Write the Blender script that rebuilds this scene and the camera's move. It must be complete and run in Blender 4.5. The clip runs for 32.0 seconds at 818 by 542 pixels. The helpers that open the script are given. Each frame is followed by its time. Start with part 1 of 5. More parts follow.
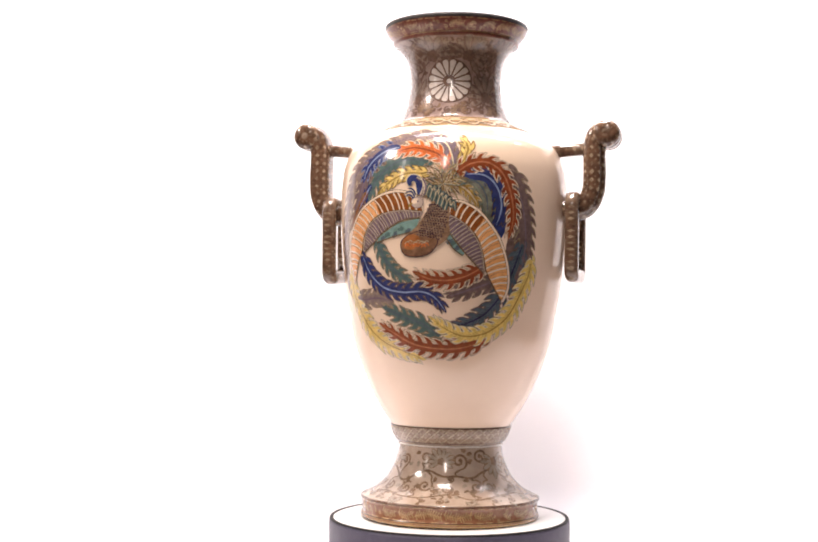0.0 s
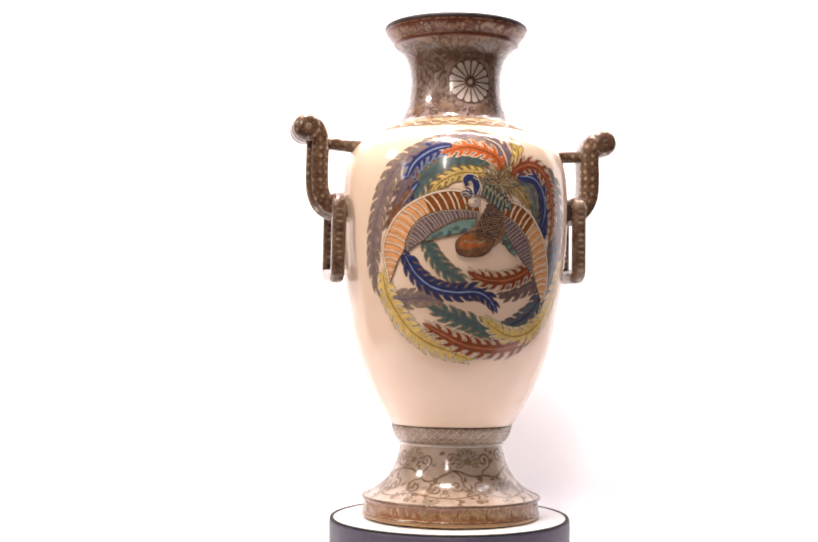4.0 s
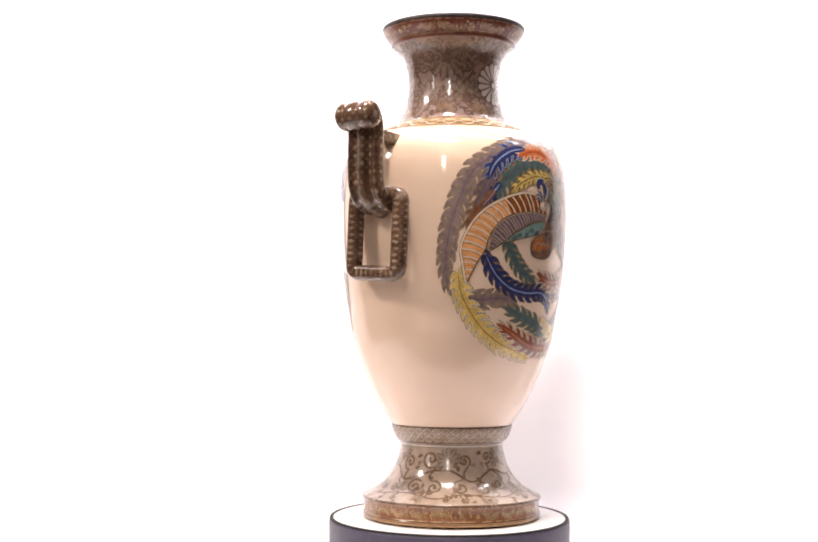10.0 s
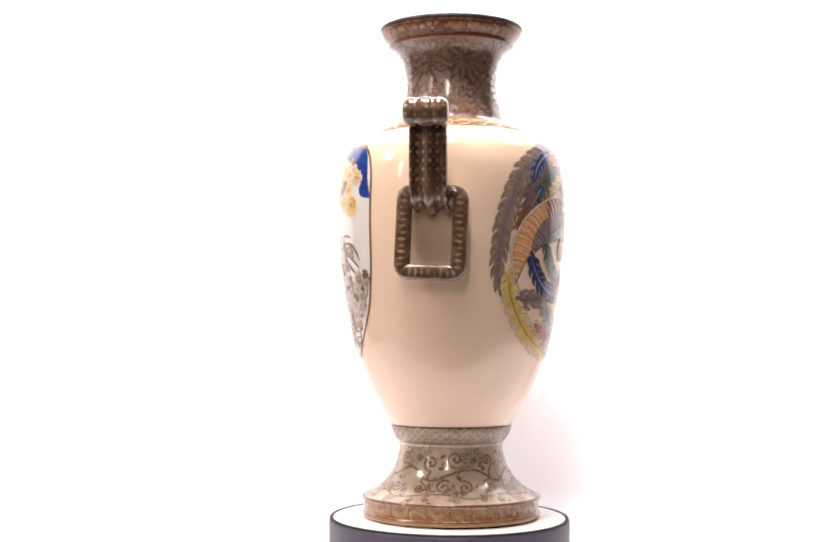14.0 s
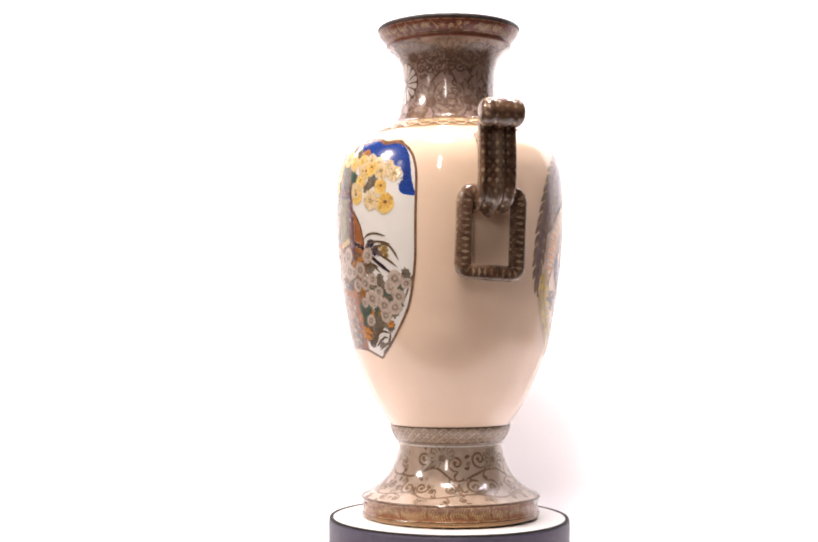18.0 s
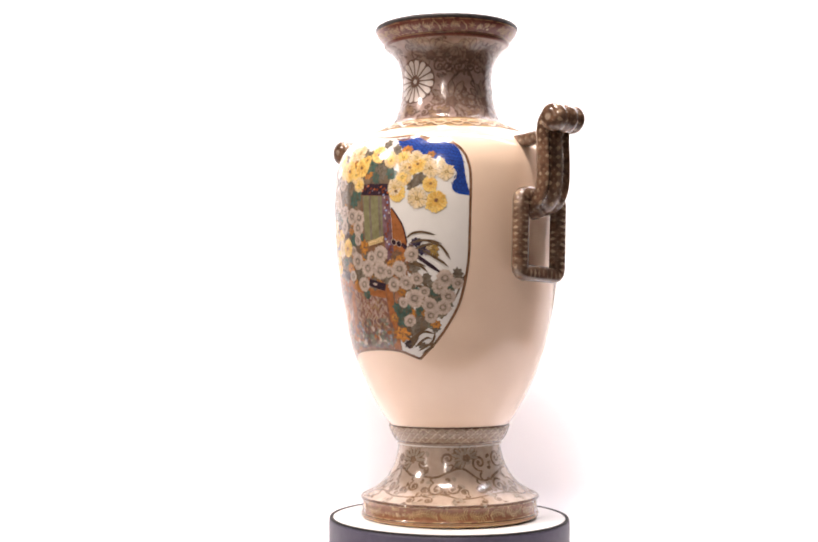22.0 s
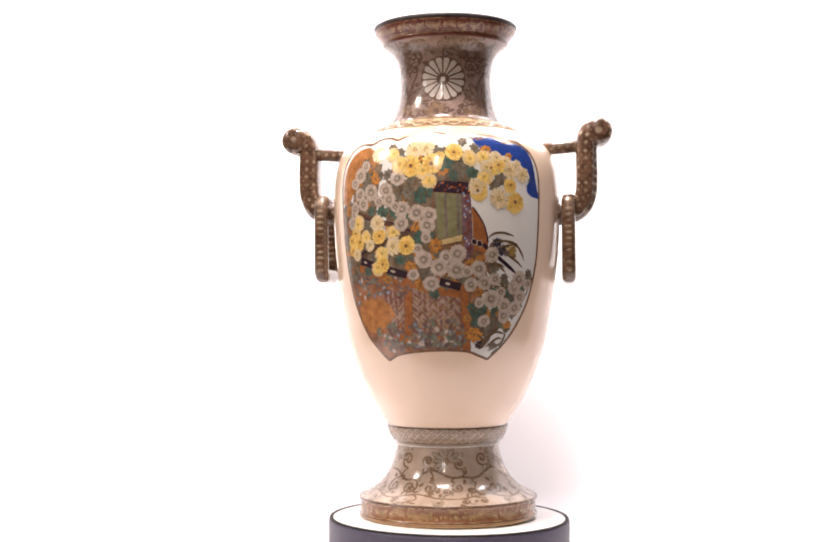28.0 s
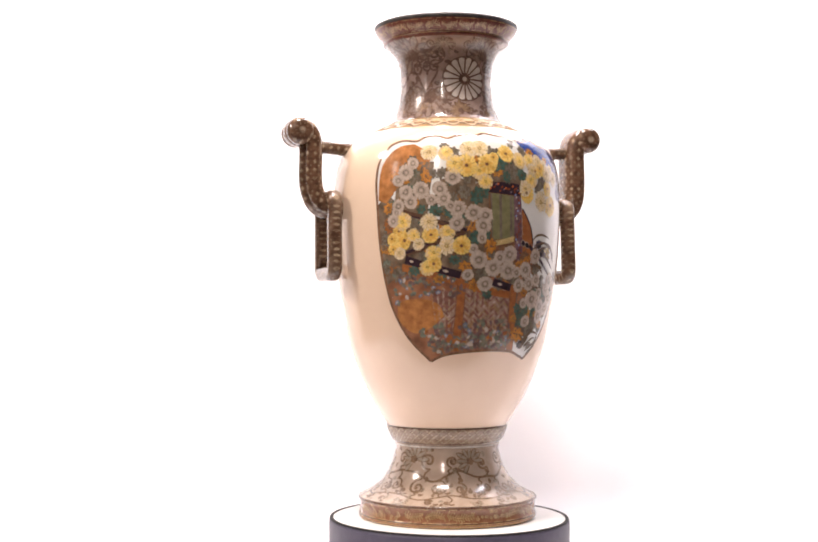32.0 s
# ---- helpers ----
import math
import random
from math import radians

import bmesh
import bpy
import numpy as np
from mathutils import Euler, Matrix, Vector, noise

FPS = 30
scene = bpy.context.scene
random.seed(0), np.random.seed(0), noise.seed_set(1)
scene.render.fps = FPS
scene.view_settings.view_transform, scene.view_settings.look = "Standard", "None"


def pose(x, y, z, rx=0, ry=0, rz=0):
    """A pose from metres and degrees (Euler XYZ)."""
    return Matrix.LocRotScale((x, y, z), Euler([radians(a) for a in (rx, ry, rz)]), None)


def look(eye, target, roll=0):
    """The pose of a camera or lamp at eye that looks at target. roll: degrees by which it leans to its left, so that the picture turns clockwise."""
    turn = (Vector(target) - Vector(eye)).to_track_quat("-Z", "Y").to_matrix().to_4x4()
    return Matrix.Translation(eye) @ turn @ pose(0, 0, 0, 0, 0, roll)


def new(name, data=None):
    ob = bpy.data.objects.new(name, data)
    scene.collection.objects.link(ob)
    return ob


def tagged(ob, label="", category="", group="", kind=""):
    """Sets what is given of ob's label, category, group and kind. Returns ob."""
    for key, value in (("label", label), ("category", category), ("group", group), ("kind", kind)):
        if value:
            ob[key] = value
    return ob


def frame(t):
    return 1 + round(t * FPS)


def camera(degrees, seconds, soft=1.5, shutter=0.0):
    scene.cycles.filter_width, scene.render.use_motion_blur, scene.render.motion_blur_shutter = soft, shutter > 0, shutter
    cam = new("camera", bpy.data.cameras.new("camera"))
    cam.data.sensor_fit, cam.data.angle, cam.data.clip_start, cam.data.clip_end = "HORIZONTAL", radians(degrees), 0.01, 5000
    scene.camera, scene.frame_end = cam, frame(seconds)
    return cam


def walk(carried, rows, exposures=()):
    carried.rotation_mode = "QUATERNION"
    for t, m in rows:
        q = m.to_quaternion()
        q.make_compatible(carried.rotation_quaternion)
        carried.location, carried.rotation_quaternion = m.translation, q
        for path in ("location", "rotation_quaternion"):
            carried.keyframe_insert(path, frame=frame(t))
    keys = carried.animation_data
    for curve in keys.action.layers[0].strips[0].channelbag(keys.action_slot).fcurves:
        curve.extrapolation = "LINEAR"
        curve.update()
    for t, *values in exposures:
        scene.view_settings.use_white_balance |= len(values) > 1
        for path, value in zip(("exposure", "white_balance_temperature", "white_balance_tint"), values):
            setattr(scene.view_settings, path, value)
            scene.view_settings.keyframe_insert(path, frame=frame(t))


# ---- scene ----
cam = camera(35.25, 32.0, soft=1.9)

# ---- camera: it stands still in front of the light tent ----
EYE = Vector((0.0, -0.82, 0.1702))
AHEAD = Vector((-0.03178, 0.99884, 0.03610))
walk(cam, [(0.0, look(EYE, EYE + AHEAD, 0.286)), (32.0, look(EYE, EYE + AHEAD, 0.286))])

# ---- the turn of the table, degrees a second ----
SPIN = 6.6576
TOP = 0.045          # height of the turntable's top plate


# ---- light: a softbox overhead, a lamp at the side, two tall narrow lights in the room, an added fill for the backdrop ----
world = bpy.data.worlds.new("dim_room")
scene.world = world
world.use_nodes = True
world.node_tree.nodes["Background"].inputs["Color"].default_value = (0.50, 0.42, 0.36, 1)
world.node_tree.nodes["Background"].inputs["Strength"].default_value = 0.02
scene.view_settings.exposure = -0.14
WARM = (1.0, 0.875, 0.80)


def area_lamp(name, eye, target, sx, sy, power, colour=WARM):
    data = bpy.data.lights.new(name, "AREA")
    data.shape, data.size, data.size_y, data.energy, data.color = "RECTANGLE", sx, sy, power, colour
    lamp = new(name, data)
    lamp.matrix_world = look(eye, target)
    return lamp


area_lamp("softbox_overhead", (-0.07, -0.24, 0.90), (0.0, -0.02, 0.1), 0.17, 0.11, 9.2)
area_lamp("side_lamp", (-1.30, -0.37, 1.14), (0.0, 0.0, 0.2), 0.20, 0.20, 14.5)
# unseen fill, added only to bring the paper up to white
area_lamp("added_backdrop_fill", (0.22, 0.09, 1.00), (0.22, 0.35, 0.88), 1.00, 0.10, 26.0, (0.98, 0.945, 1.0))
area_lamp("strip_light_front", (-0.25, -1.45, 1.00), (0.0, 0.0, 0.2), 0.055, 0.45, 4.8)
area_lamp("strip_light_left", (-1.25, -0.95, 0.80), (0.0, 0.0, 0.2), 0.08, 0.40, 1.4)


# ---- materials ----
def shader(name, colour, rough=0.5, metal=0.0, coat=0.0):
    m = bpy.data.materials.new(name)
    m.use_nodes = True
    b = m.node_tree.nodes["Principled BSDF"]
    b.inputs["Base Color"].default_value = (*colour, 1)
    b.inputs["Roughness"].default_value = rough
    b.inputs["Metallic"].default_value = metal
    b.inputs["Coat Weight"].default_value = coat
    b.inputs["Coat Roughness"].default_value = 0.06
    return m


def node(m, kind, **settings):
    n = m.node_tree.nodes.new(kind)
    for key, value in settings.items():
        n.inputs[key.replace("_", " ")].default_value = value
    return n


def wire(m, a, out, b, into):
    m.node_tree.links.new(a.outputs[out], b.inputs[into])


def mottle(m, colours, scale=60.0, detail=5.0, low=0.35, high=0.65, coords="Object"):
    """Mixes the base colour between two tones with noise of that scale per metre."""
    tc = node(m, "ShaderNodeTexCoord")
    n = node(m, "ShaderNodeTexNoise", Scale=scale, Detail=detail)
    ramp = node(m, "ShaderNodeValToRGB")
    ramp.color_ramp.elements[0].position, ramp.color_ramp.elements[1].position = low, high
    ramp.color_ramp.elements[0].color = (*colours[0], 1)
    ramp.color_ramp.elements[1].color = (*colours[1], 1)
    wire(m, tc, coords, n, "Vector")
    wire(m, n, "Fac", ramp, "Fac")
    b = m.node_tree.nodes["Principled BSDF"]
    wire(m, ramp, "Color", b, "Base Color")
    return ramp, b


def relief(m, scale, strength, distance=0.0002, kind="noise"):
    tc = node(m, "ShaderNodeTexCoord")
    n = node(m, "ShaderNodeTexNoise", Scale=scale, Detail=3.0) if kind == "noise" else node(m, "ShaderNodeTexVoronoi", Scale=scale)
    if kind != "noise":
        n.feature = "DISTANCE_TO_EDGE"
    bump = node(m, "ShaderNodeBump", Strength=strength, Distance=distance)
    wire(m, tc, "Object", n, "Vector")
    wire(m, n, "Fac" if kind == "noise" else "Distance", bump, "Height")
    wire(m, bump, "Normal", m.node_tree.nodes["Principled BSDF"], "Normal")


def glaze(name, a, b, rough=0.13, scale=70.0, coat=0.5, bumps=0.05):
    m = shader(name, a, rough, 0.0, coat)
    mottle(m, (a, b), scale)
    relief(m, 160.0, bumps)
    return m


CREAM = glaze("cream_crackle_glaze", (0.81, 0.622, 0.468), (0.86, 0.672, 0.515), 0.09, 25.0, 0.35, 0.03)
TAUPE = glaze("taupe_glaze", (0.275, 0.195, 0.172), (0.37, 0.27, 0.24), 0.16, 220.0)
COPPER = glaze("copper_brown_glaze", (0.25, 0.11, 0.06), (0.34, 0.16, 0.09), 0.2, 350.0)
HONEY = glaze("honey_cream_glaze", (0.66, 0.48, 0.31), (0.75, 0.56, 0.385), 0.3, 90.0, 0.2)
FAWN = glaze("fawn_glaze", (0.25, 0.165, 0.115), (0.36, 0.255, 0.185), 0.16, 240.0)
FOOT_GLAZE = glaze("warm_grey_glaze", (0.46, 0.35, 0.27), (0.55, 0.43, 0.34), 0.14, 160.0)
RUST = glaze("iron_red_glaze", (0.135, 0.035, 0.022), (0.20, 0.062, 0.036), 0.3, 400.0, 0.25)
BROWN = glaze("dark_brown_line", (0.085, 0.045, 0.03), (0.13, 0.075, 0.05), 0.25, 300.0, 0.3)
GOLD = glaze("dull_gold_enamel", (0.42, 0.25, 0.085), (0.56, 0.36, 0.14), 0.25, 500.0, 0.4)
RIM_DARK = glaze("dark_lip_glaze", (0.03, 0.026, 0.026), (0.065, 0.056, 0.054), 0.5, 200.0, 0.0)
HANDLE = glaze("brown_handle_glaze", (0.075, 0.041, 0.026), (0.155, 0.085, 0.053), 0.18, 260.0)


def brocade(m, pale, worn_edge):
    """A diamond lattice with dots, in the bar's own measure (UV in cells), and paler worn ridges."""
    b = m.node_tree.nodes["Principled BSDF"]
    base = b.inputs["Base Color"].links[0].from_socket

    def maths(op, a, c=None):
        n = m.node_tree.nodes.new("ShaderNodeMath")
        n.operation = op
        for slot, v in ((0, a), (1, c)):
            if v is None:
                continue
            if isinstance(v, (int, float)):
                n.inputs[slot].default_value = v
            else:
                m.node_tree.links.new(v, n.inputs[slot])
        return n.outputs[0]

    def ramp_of(value, stops):
        ramp = node(m, "ShaderNodeValToRGB")
        e = ramp.color_ramp.elements
        e[0].position, e[0].color = stops[0][0], (stops[0][1],) * 3 + (1,)
        e[1].position, e[1].color = stops[-1][0], (stops[-1][1],) * 3 + (1,)
        for pos, v in stops[1:-1]:
            e.new(pos).color = (v, v, v, 1)
        m.node_tree.links.new(value, ramp.inputs["Fac"])
        return ramp.outputs["Color"]

    def blend(fac, a, colour):
        mix = m.node_tree.nodes.new("ShaderNodeMix")
        mix.data_type = "RGBA"
        m.node_tree.links.new(fac, mix.inputs[0])
        m.node_tree.links.new(a, mix.inputs[6])
        mix.inputs[7].default_value = (*colour, 1)
        return mix.outputs[2]

    tc = node(m, "ShaderNodeTexCoord")
    drift = node(m, "ShaderNodeTexNoise", Scale=420.0, Detail=2.0)
    wire(m, tc, "Object", drift, "Vector")
    xyz = node(m, "ShaderNodeSeparateXYZ")
    wire(m, tc, "UV", xyz, "Vector")
    sway = maths("MULTIPLY", maths("SUBTRACT", drift.outputs["Fac"], 0.5), 0.35)
    near = [maths("ABSOLUTE", maths("SUBTRACT", maths("FRACT", maths("ADD", xyz.outputs[k], sway)), 0.5)) for k in ("X", "Y")]
    d = maths("ADD", near[0], near[1])
    mark = ramp_of(d, [(0.0, 0.35), (0.06, 0.35), (0.11, 1.0), (0.22, 0.9), (0.30, 0.12), (0.40, 0.0), (0.86, 0.0), (0.93, 0.5), (1.0, 0.5)])
    worn = node(m, "ShaderNodeTexNoise", Scale=170.0, Detail=4.0)
    wire(m, tc, "Object", worn, "Vector")
    fac = maths("MULTIPLY", mark, ramp_of(worn.outputs["Fac"], [(0.36, 0.05), (0.62, 0.9)]))
    colour = blend(fac, base, pale)
    geo = node(m, "ShaderNodeNewGeometry")
    ridge = maths("MULTIPLY", ramp_of(geo.outputs["Pointiness"], [(0.515, 0.0), (0.58, 1.0)]), ramp_of(worn.outputs["Fac"], [(0.40, 0.0), (0.62, 0.5)]))
    colour = blend(ridge, colour, worn_edge)
    m.node_tree.links.new(colour, b.inputs["Base Color"])


brocade(HANDLE, (0.46, 0.34, 0.225), (0.46, 0.37, 0.28))
TENT = shader("white_paper", (0.87, 0.85, 0.87), 0.8)
mottle(TENT, ((0.86, 0.84, 0.865), (0.885, 0.87, 0.89)), 12.0)
relief(TENT, 700.0, 0.05)
PLASTER = shader("dull_plaster", (0.33, 0.265, 0.23), 0.85)
mottle(PLASTER, ((0.31, 0.245, 0.21), (0.36, 0.29, 0.25)), 4.0)
TABLETOP = shader("dark_tabletop", (0.09, 0.065, 0.05), 0.55)
mottle(TABLETOP, ((0.075, 0.055, 0.04), (0.11, 0.08, 0.06)), 9.0)
PLATE = shader("white_plate_plastic", (0.82, 0.81, 0.80), 0.35)
mottle(PLATE, ((0.80, 0.79, 0.78), (0.84, 0.83, 0.82)), 90.0)
BLACK = shader("black_rubber", (0.012, 0.012, 0.013), 0.75)
mottle(BLACK, ((0.010, 0.010, 0.011), (0.02, 0.02, 0.021)), 300.0)
SLATE = shader("slate_grey_plastic", (0.066, 0.059, 0.095), 0.5)
mottle(SLATE, ((0.061, 0.054, 0.088), (0.072, 0.065, 0.104)), 200.0)
relief(SLATE, 2500.0, 0.08)


# ---- mesh helpers ----
def part(name, bm, material, parent=None, label=""):
    """Links a bmesh as one mesh object under a thing or a part; material: one, or a list for the faces' indices."""
    mesh = bpy.data.meshes.new(name)
    bm.normal_update()
    bm.to_mesh(mesh)
    bm.free()
    for m in (material if isinstance(material, (list, tuple)) else (material,)):
        mesh.materials.append(m)
    for poly in mesh.polygons:
        poly.use_smooth = True
    ob = new(name, mesh)
    if parent is not None:
        ob.parent = parent
    if label:
        tagged(ob, label)
    return ob


def strip(bm, rows, closed=False, index=0, flip=False):
    """Quads between rows of points; closed joins each row's end to its start."""
    grid = [[bm.verts.new(p) for p in row] for row in rows]
    for a, b in zip(grid, grid[1:]):
        n = len(a)
        for i in range(n if closed else n - 1):
            j = (i + 1) % n
            quad = (a[i], a[j], b[j], b[i])
            try:
                f = bm.faces.new(quad[::-1] if flip else quad)
                f.material_index = index
            except ValueError:
                pass
    return grid


def measured(bm, us, vs):
    """Gives the quads of a strip, in the order they were made, UVs by their rows and columns."""
    layer = bm.loops.layers.uv.new("cells")
    cols = len(vs) - 1
    bm.faces.ensure_lookup_table()
    for k, f in enumerate(bm.faces):
        r, c = divmod(k, cols)
        if r + 1 < len(us):
            for loop, (u, v) in zip(f.loops, ((us[r], vs[c]), (us[r], vs[c + 1]), (us[r + 1], vs[c + 1]), (us[r + 1], vs[c]))):
                loop[layer].uv = (u, v)


def lathe(points, segments=192):
    bm = bmesh.new()
    rows = [[(r * math.cos(2 * math.pi * k / segments), r * math.sin(2 * math.pi * k / segments), z) for k in range(segments)] for r, z in points]
    strip(bm, rows, True)
    return bm


def smooth_line(points, steps=8):
    """A Catmull-Rom line through the points."""
    out = []
    ends = [points[0], *points, points[-1]]
    dim = len(points[0])
    for i in range(1, len(ends) - 2):
        p0, p1, p2, p3 = ends[i - 1:i + 3]
        for s in range(steps):
            t = s / steps
            out.append(tuple(0.5 * (2 * p1[k] + (p2[k] - p0[k]) * t + (2 * p0[k] - 5 * p1[k] + 4 * p2[k] - p3[k]) * t * t
                                    + (3 * p1[k] - p0[k] - 3 * p2[k] + p3[k]) * t ** 3) for k in range(dim)))
    out.append(tuple(points[-1]))
    return out


# ---- the vase's outline, radius and height above its base, from foot to lip ----
FOOT_BAND = [(0.0535, 0.0), (0.0556, 0.0008), (0.0560, 0.0020), (0.0553, 0.0034), (0.0549, 0.0040), (0.0551, 0.0108), (0.0556, 0.0116), (0.0562, 0.0124), (0.0558, 0.0132)]
FOOT = [(0.0558, 0.0132), (0.0520, 0.0150), (0.0465, 0.0182), (0.0415, 0.0225), (0.0375, 0.0278), (0.0344, 0.0345), (0.0325, 0.0415), (0.0320, 0.0452)]
COLLAR = [(0.0320, 0.0452), (0.0327, 0.0456), (0.0328, 0.0464), (0.0324, 0.0470), (0.0345, 0.0486), (0.0362, 0.0515), (0.0374, 0.0545), (0.0381, 0.0572), (0.0378, 0.0577)]
BODY = [(0.0376, 0.0578), (0.0405, 0.0620), (0.0455, 0.0700), (0.0501, 0.0785), (0.0573, 0.0950), (0.0624, 0.1110), (0.0653, 0.1270), (0.0678, 0.1410), (0.0702, 0.1600), (0.0715, 0.1800),
        (0.0718, 0.1990), (0.0710, 0.2125), (0.0694, 0.2210), (0.0662, 0.2288), (0.0610, 0.2346), (0.0550, 0.2384), (0.0487, 0.2410)]
SHOULDER = [(0.0487, 0.2410), (0.0483, 0.2416), (0.0430, 0.2442), (0.0390, 0.2461), (0.0368, 0.2471), (0.0362, 0.2475)]
NECK = [(0.0360, 0.2476), (0.0344, 0.2492), (0.0327, 0.2532), (0.0305, 0.2600), (0.0293, 0.2670), (0.0288, 0.2740), (0.0293, 0.2815), (0.0315, 0.2892), (0.0351, 0.2943), (0.0391, 0.2974)]
RIM = [(0.0391, 0.2974), (0.0397, 0.2980), (0.0400, 0.2990), (0.0396, 0.2997), (0.0402, 0.3006), (0.0424, 0.3030), (0.0444, 0.3055), (0.0451, 0.3075)]
LIP = [(0.0451, 0.3075), (0.0456, 0.3086), (0.0455, 0.3097), (0.0448, 0.3103), (0.0438, 0.3099), (0.0400, 0.3050), (0.0340, 0.2975), (0.0265, 0.2870), (0.0240, 0.2735), (0.0270, 0.2540), (0.0300, 0.2480)]
OUTER = []
ENDS = []            # where each section ends on OUTER
for section, n in ((FOOT_BAND, 1), (FOOT, 6), (COLLAR, 1), (BODY, 8), (SHOULDER, 2), (NECK, 6), (RIM, 1)):
    OUTER += smooth_line(section, n)
    ENDS.append(len(OUTER) - 1)
ARC = [0.0]
for a, b in zip(OUTER, OUTER[1:]):
    ARC.append(ARC[-1] + math.hypot(b[0] - a[0], b[1] - a[1]))


SHOULDER_AT, NECK_AT, RIM_AT = (1000 * ARC[ENDS[k]] for k in (3, 4, 5))     # millimetres along the outline


def bisect_left(marks, a):
    lo, hi = 0, len(marks)
    while lo < hi:
        mid = (lo + hi) // 2
        lo, hi = (mid + 1, hi) if marks[mid] < a else (lo, mid)
    return lo


def outline(a):
    """Radius, height and outward slope at the way a (metres along the outline from the foot)."""
    i = min(max(bisect_left(ARC, a) - 1, 0), len(ARC) - 2)
    span = max(ARC[i + 1] - ARC[i], 1e-9)
    t = min(max((a - ARC[i]) / span, 0.0), 1.0)
    p, q = OUTER[i], OUTER[i + 1]
    lo, hi = OUTER[max(i - 1, 0)], OUTER[min(i + 2, len(OUTER) - 1)]
    dr, dz = hi[0] - lo[0], hi[1] - lo[1]
    d = math.hypot(dr, dz) or 1.0
    return p[0] + t * (q[0] - p[0]), p[1] + t * (q[1] - p[1]), dz / d, -dr / d


def on_vase(theta, a, lift=0.0):
    """The point of the glaze at theta degrees and the way a, lifted off it by so many metres."""
    r, z, nr, nz = outline(a)
    c, s = math.cos(radians(theta)), math.sin(radians(theta))
    return ((r + lift * nr) * c, (r + lift * nr) * s, z + lift * nz)


# ---- the setting: a white paper sweep on a tabletop in a plain room ----
def build_setting():
    bm = bmesh.new()
    bend = [(0.078 + 0.060 * math.sin(radians(7 * i)), 0.060 - 0.060 * math.cos(radians(7 * i))) for i in range(1, 12)]
    side = [(-0.195, 0.0), (-0.10, 0.0), (0.078, 0.0)] + bend + [(0.246, 0.52), (0.357, 1.0)]
    strip(bm, [[(x, y, z) for y, z in side] for x in (-0.46, 0.46)])
    strip(bm, [[(x, y + 0.001, z - 0.001) for y, z in side] for x in (-0.46, 0.46)], flip=True)
    tagged(part("backdrop", bm, TENT), "white seamless paper sweep behind and under the vase", "backdrop", kind="structure")
    for name, at_place, size, mat in (("floor", (0, -0.4, -0.012), (4.0, 4.4, 0.02), TABLETOP), ("ceiling", (0, -0.4, 1.85), (4.0, 4.4, 0.06), PLASTER), ("wall_north", (0, 1.85, 0.92), (4.0, 0.1, 1.86), PLASTER),
                                      ("wall_south", (0, -2.65, 0.92), (4.0, 0.1, 1.86), PLASTER), ("wall_east", (2.05, -0.4, 0.92), (0.1, 4.4, 1.86), PLASTER), ("wall_west", (-2.05, -0.4, 0.92), (0.1, 4.4, 1.86), PLASTER)):
        bm = bmesh.new()
        bmesh.ops.create_cube(bm, size=1, matrix=Matrix.LocRotScale(at_place, None, size))
        tagged(part(name, bm, mat), "plain dull surface of the dim room", name.split("_")[0], kind="structure")


build_setting()


# ---- turntable ----
def build_turntable():
    base = new("turntable")
    tagged(base, "small electric turntable with slate grey side and white top", "turntable")
    R = 0.0757
    part("housing", lathe(smooth_line([(0.0, 0.0), (R - 0.003, 0.0), (R - 0.0006, 0.001), (R, 0.004)], 3) + smooth_line([(R, TOP - 0.010), (R, TOP - 0.0030), (R - 0.0002, TOP - 0.0016), (R - 0.0008, TOP - 0.0010)], 4) + [(R - 0.0024, TOP - 0.0009), (R - 0.0024, TOP - 0.0018), (0.0, TOP - 0.0018)]), SLATE, base, "slate grey plastic drum")
    part("edge_ring", lathe(smooth_line([(R - 0.0023, TOP - 0.0008), (R - 0.0006, TOP - 0.0009), (R - 0.0004, TOP - 0.0004), (R - 0.0009, TOP + 0.0003), (R - 0.0023, TOP + 0.0001)], 4)), BLACK, base, "black rubber edge")
    plate = part("plate", lathe([(0.0, TOP - 0.001), (R - 0.0028, TOP - 0.001), (R - 0.0027, TOP - 0.0002), (R - 0.0031, TOP), (0.0, TOP)]), PLATE, base, "white glossy plate")
    return plate


plate = build_turntable()


# ---- vase ----
VASE_BASE = pose(0.00032, -0.0015, TOP + 0.0003, 0.0, 0.606, 0.0) @ pose(0, 0, 0, -0.21, 0, 0)
vase = new("vase")
tagged(vase, "tall cream glazed vase with painted bird and flower panel", "vase")
part("body", lathe(smooth_line(BODY, 8)), CREAM, vase, "cream glazed belly")
part("foot_band", lathe([(0.0, 0.0)] + FOOT_BAND), [COPPER], vase, "rust red band with gold edge")
part("foot", lathe(smooth_line(FOOT, 6)), FOOT_GLAZE, vase, "flared foot in warm grey")
part("collar", lathe(COLLAR), FAWN, vase, "latticed collar above the foot")
part("shoulder_band", lathe(smooth_line(SHOULDER, 3)), HONEY, vase, "honey-coloured shoulder band")
part("neck", lathe(smooth_line(NECK, 6)), TAUPE, vase, "waisted taupe neck")
part("rim", lathe(RIM), RUST, vase, "rust red rim band")
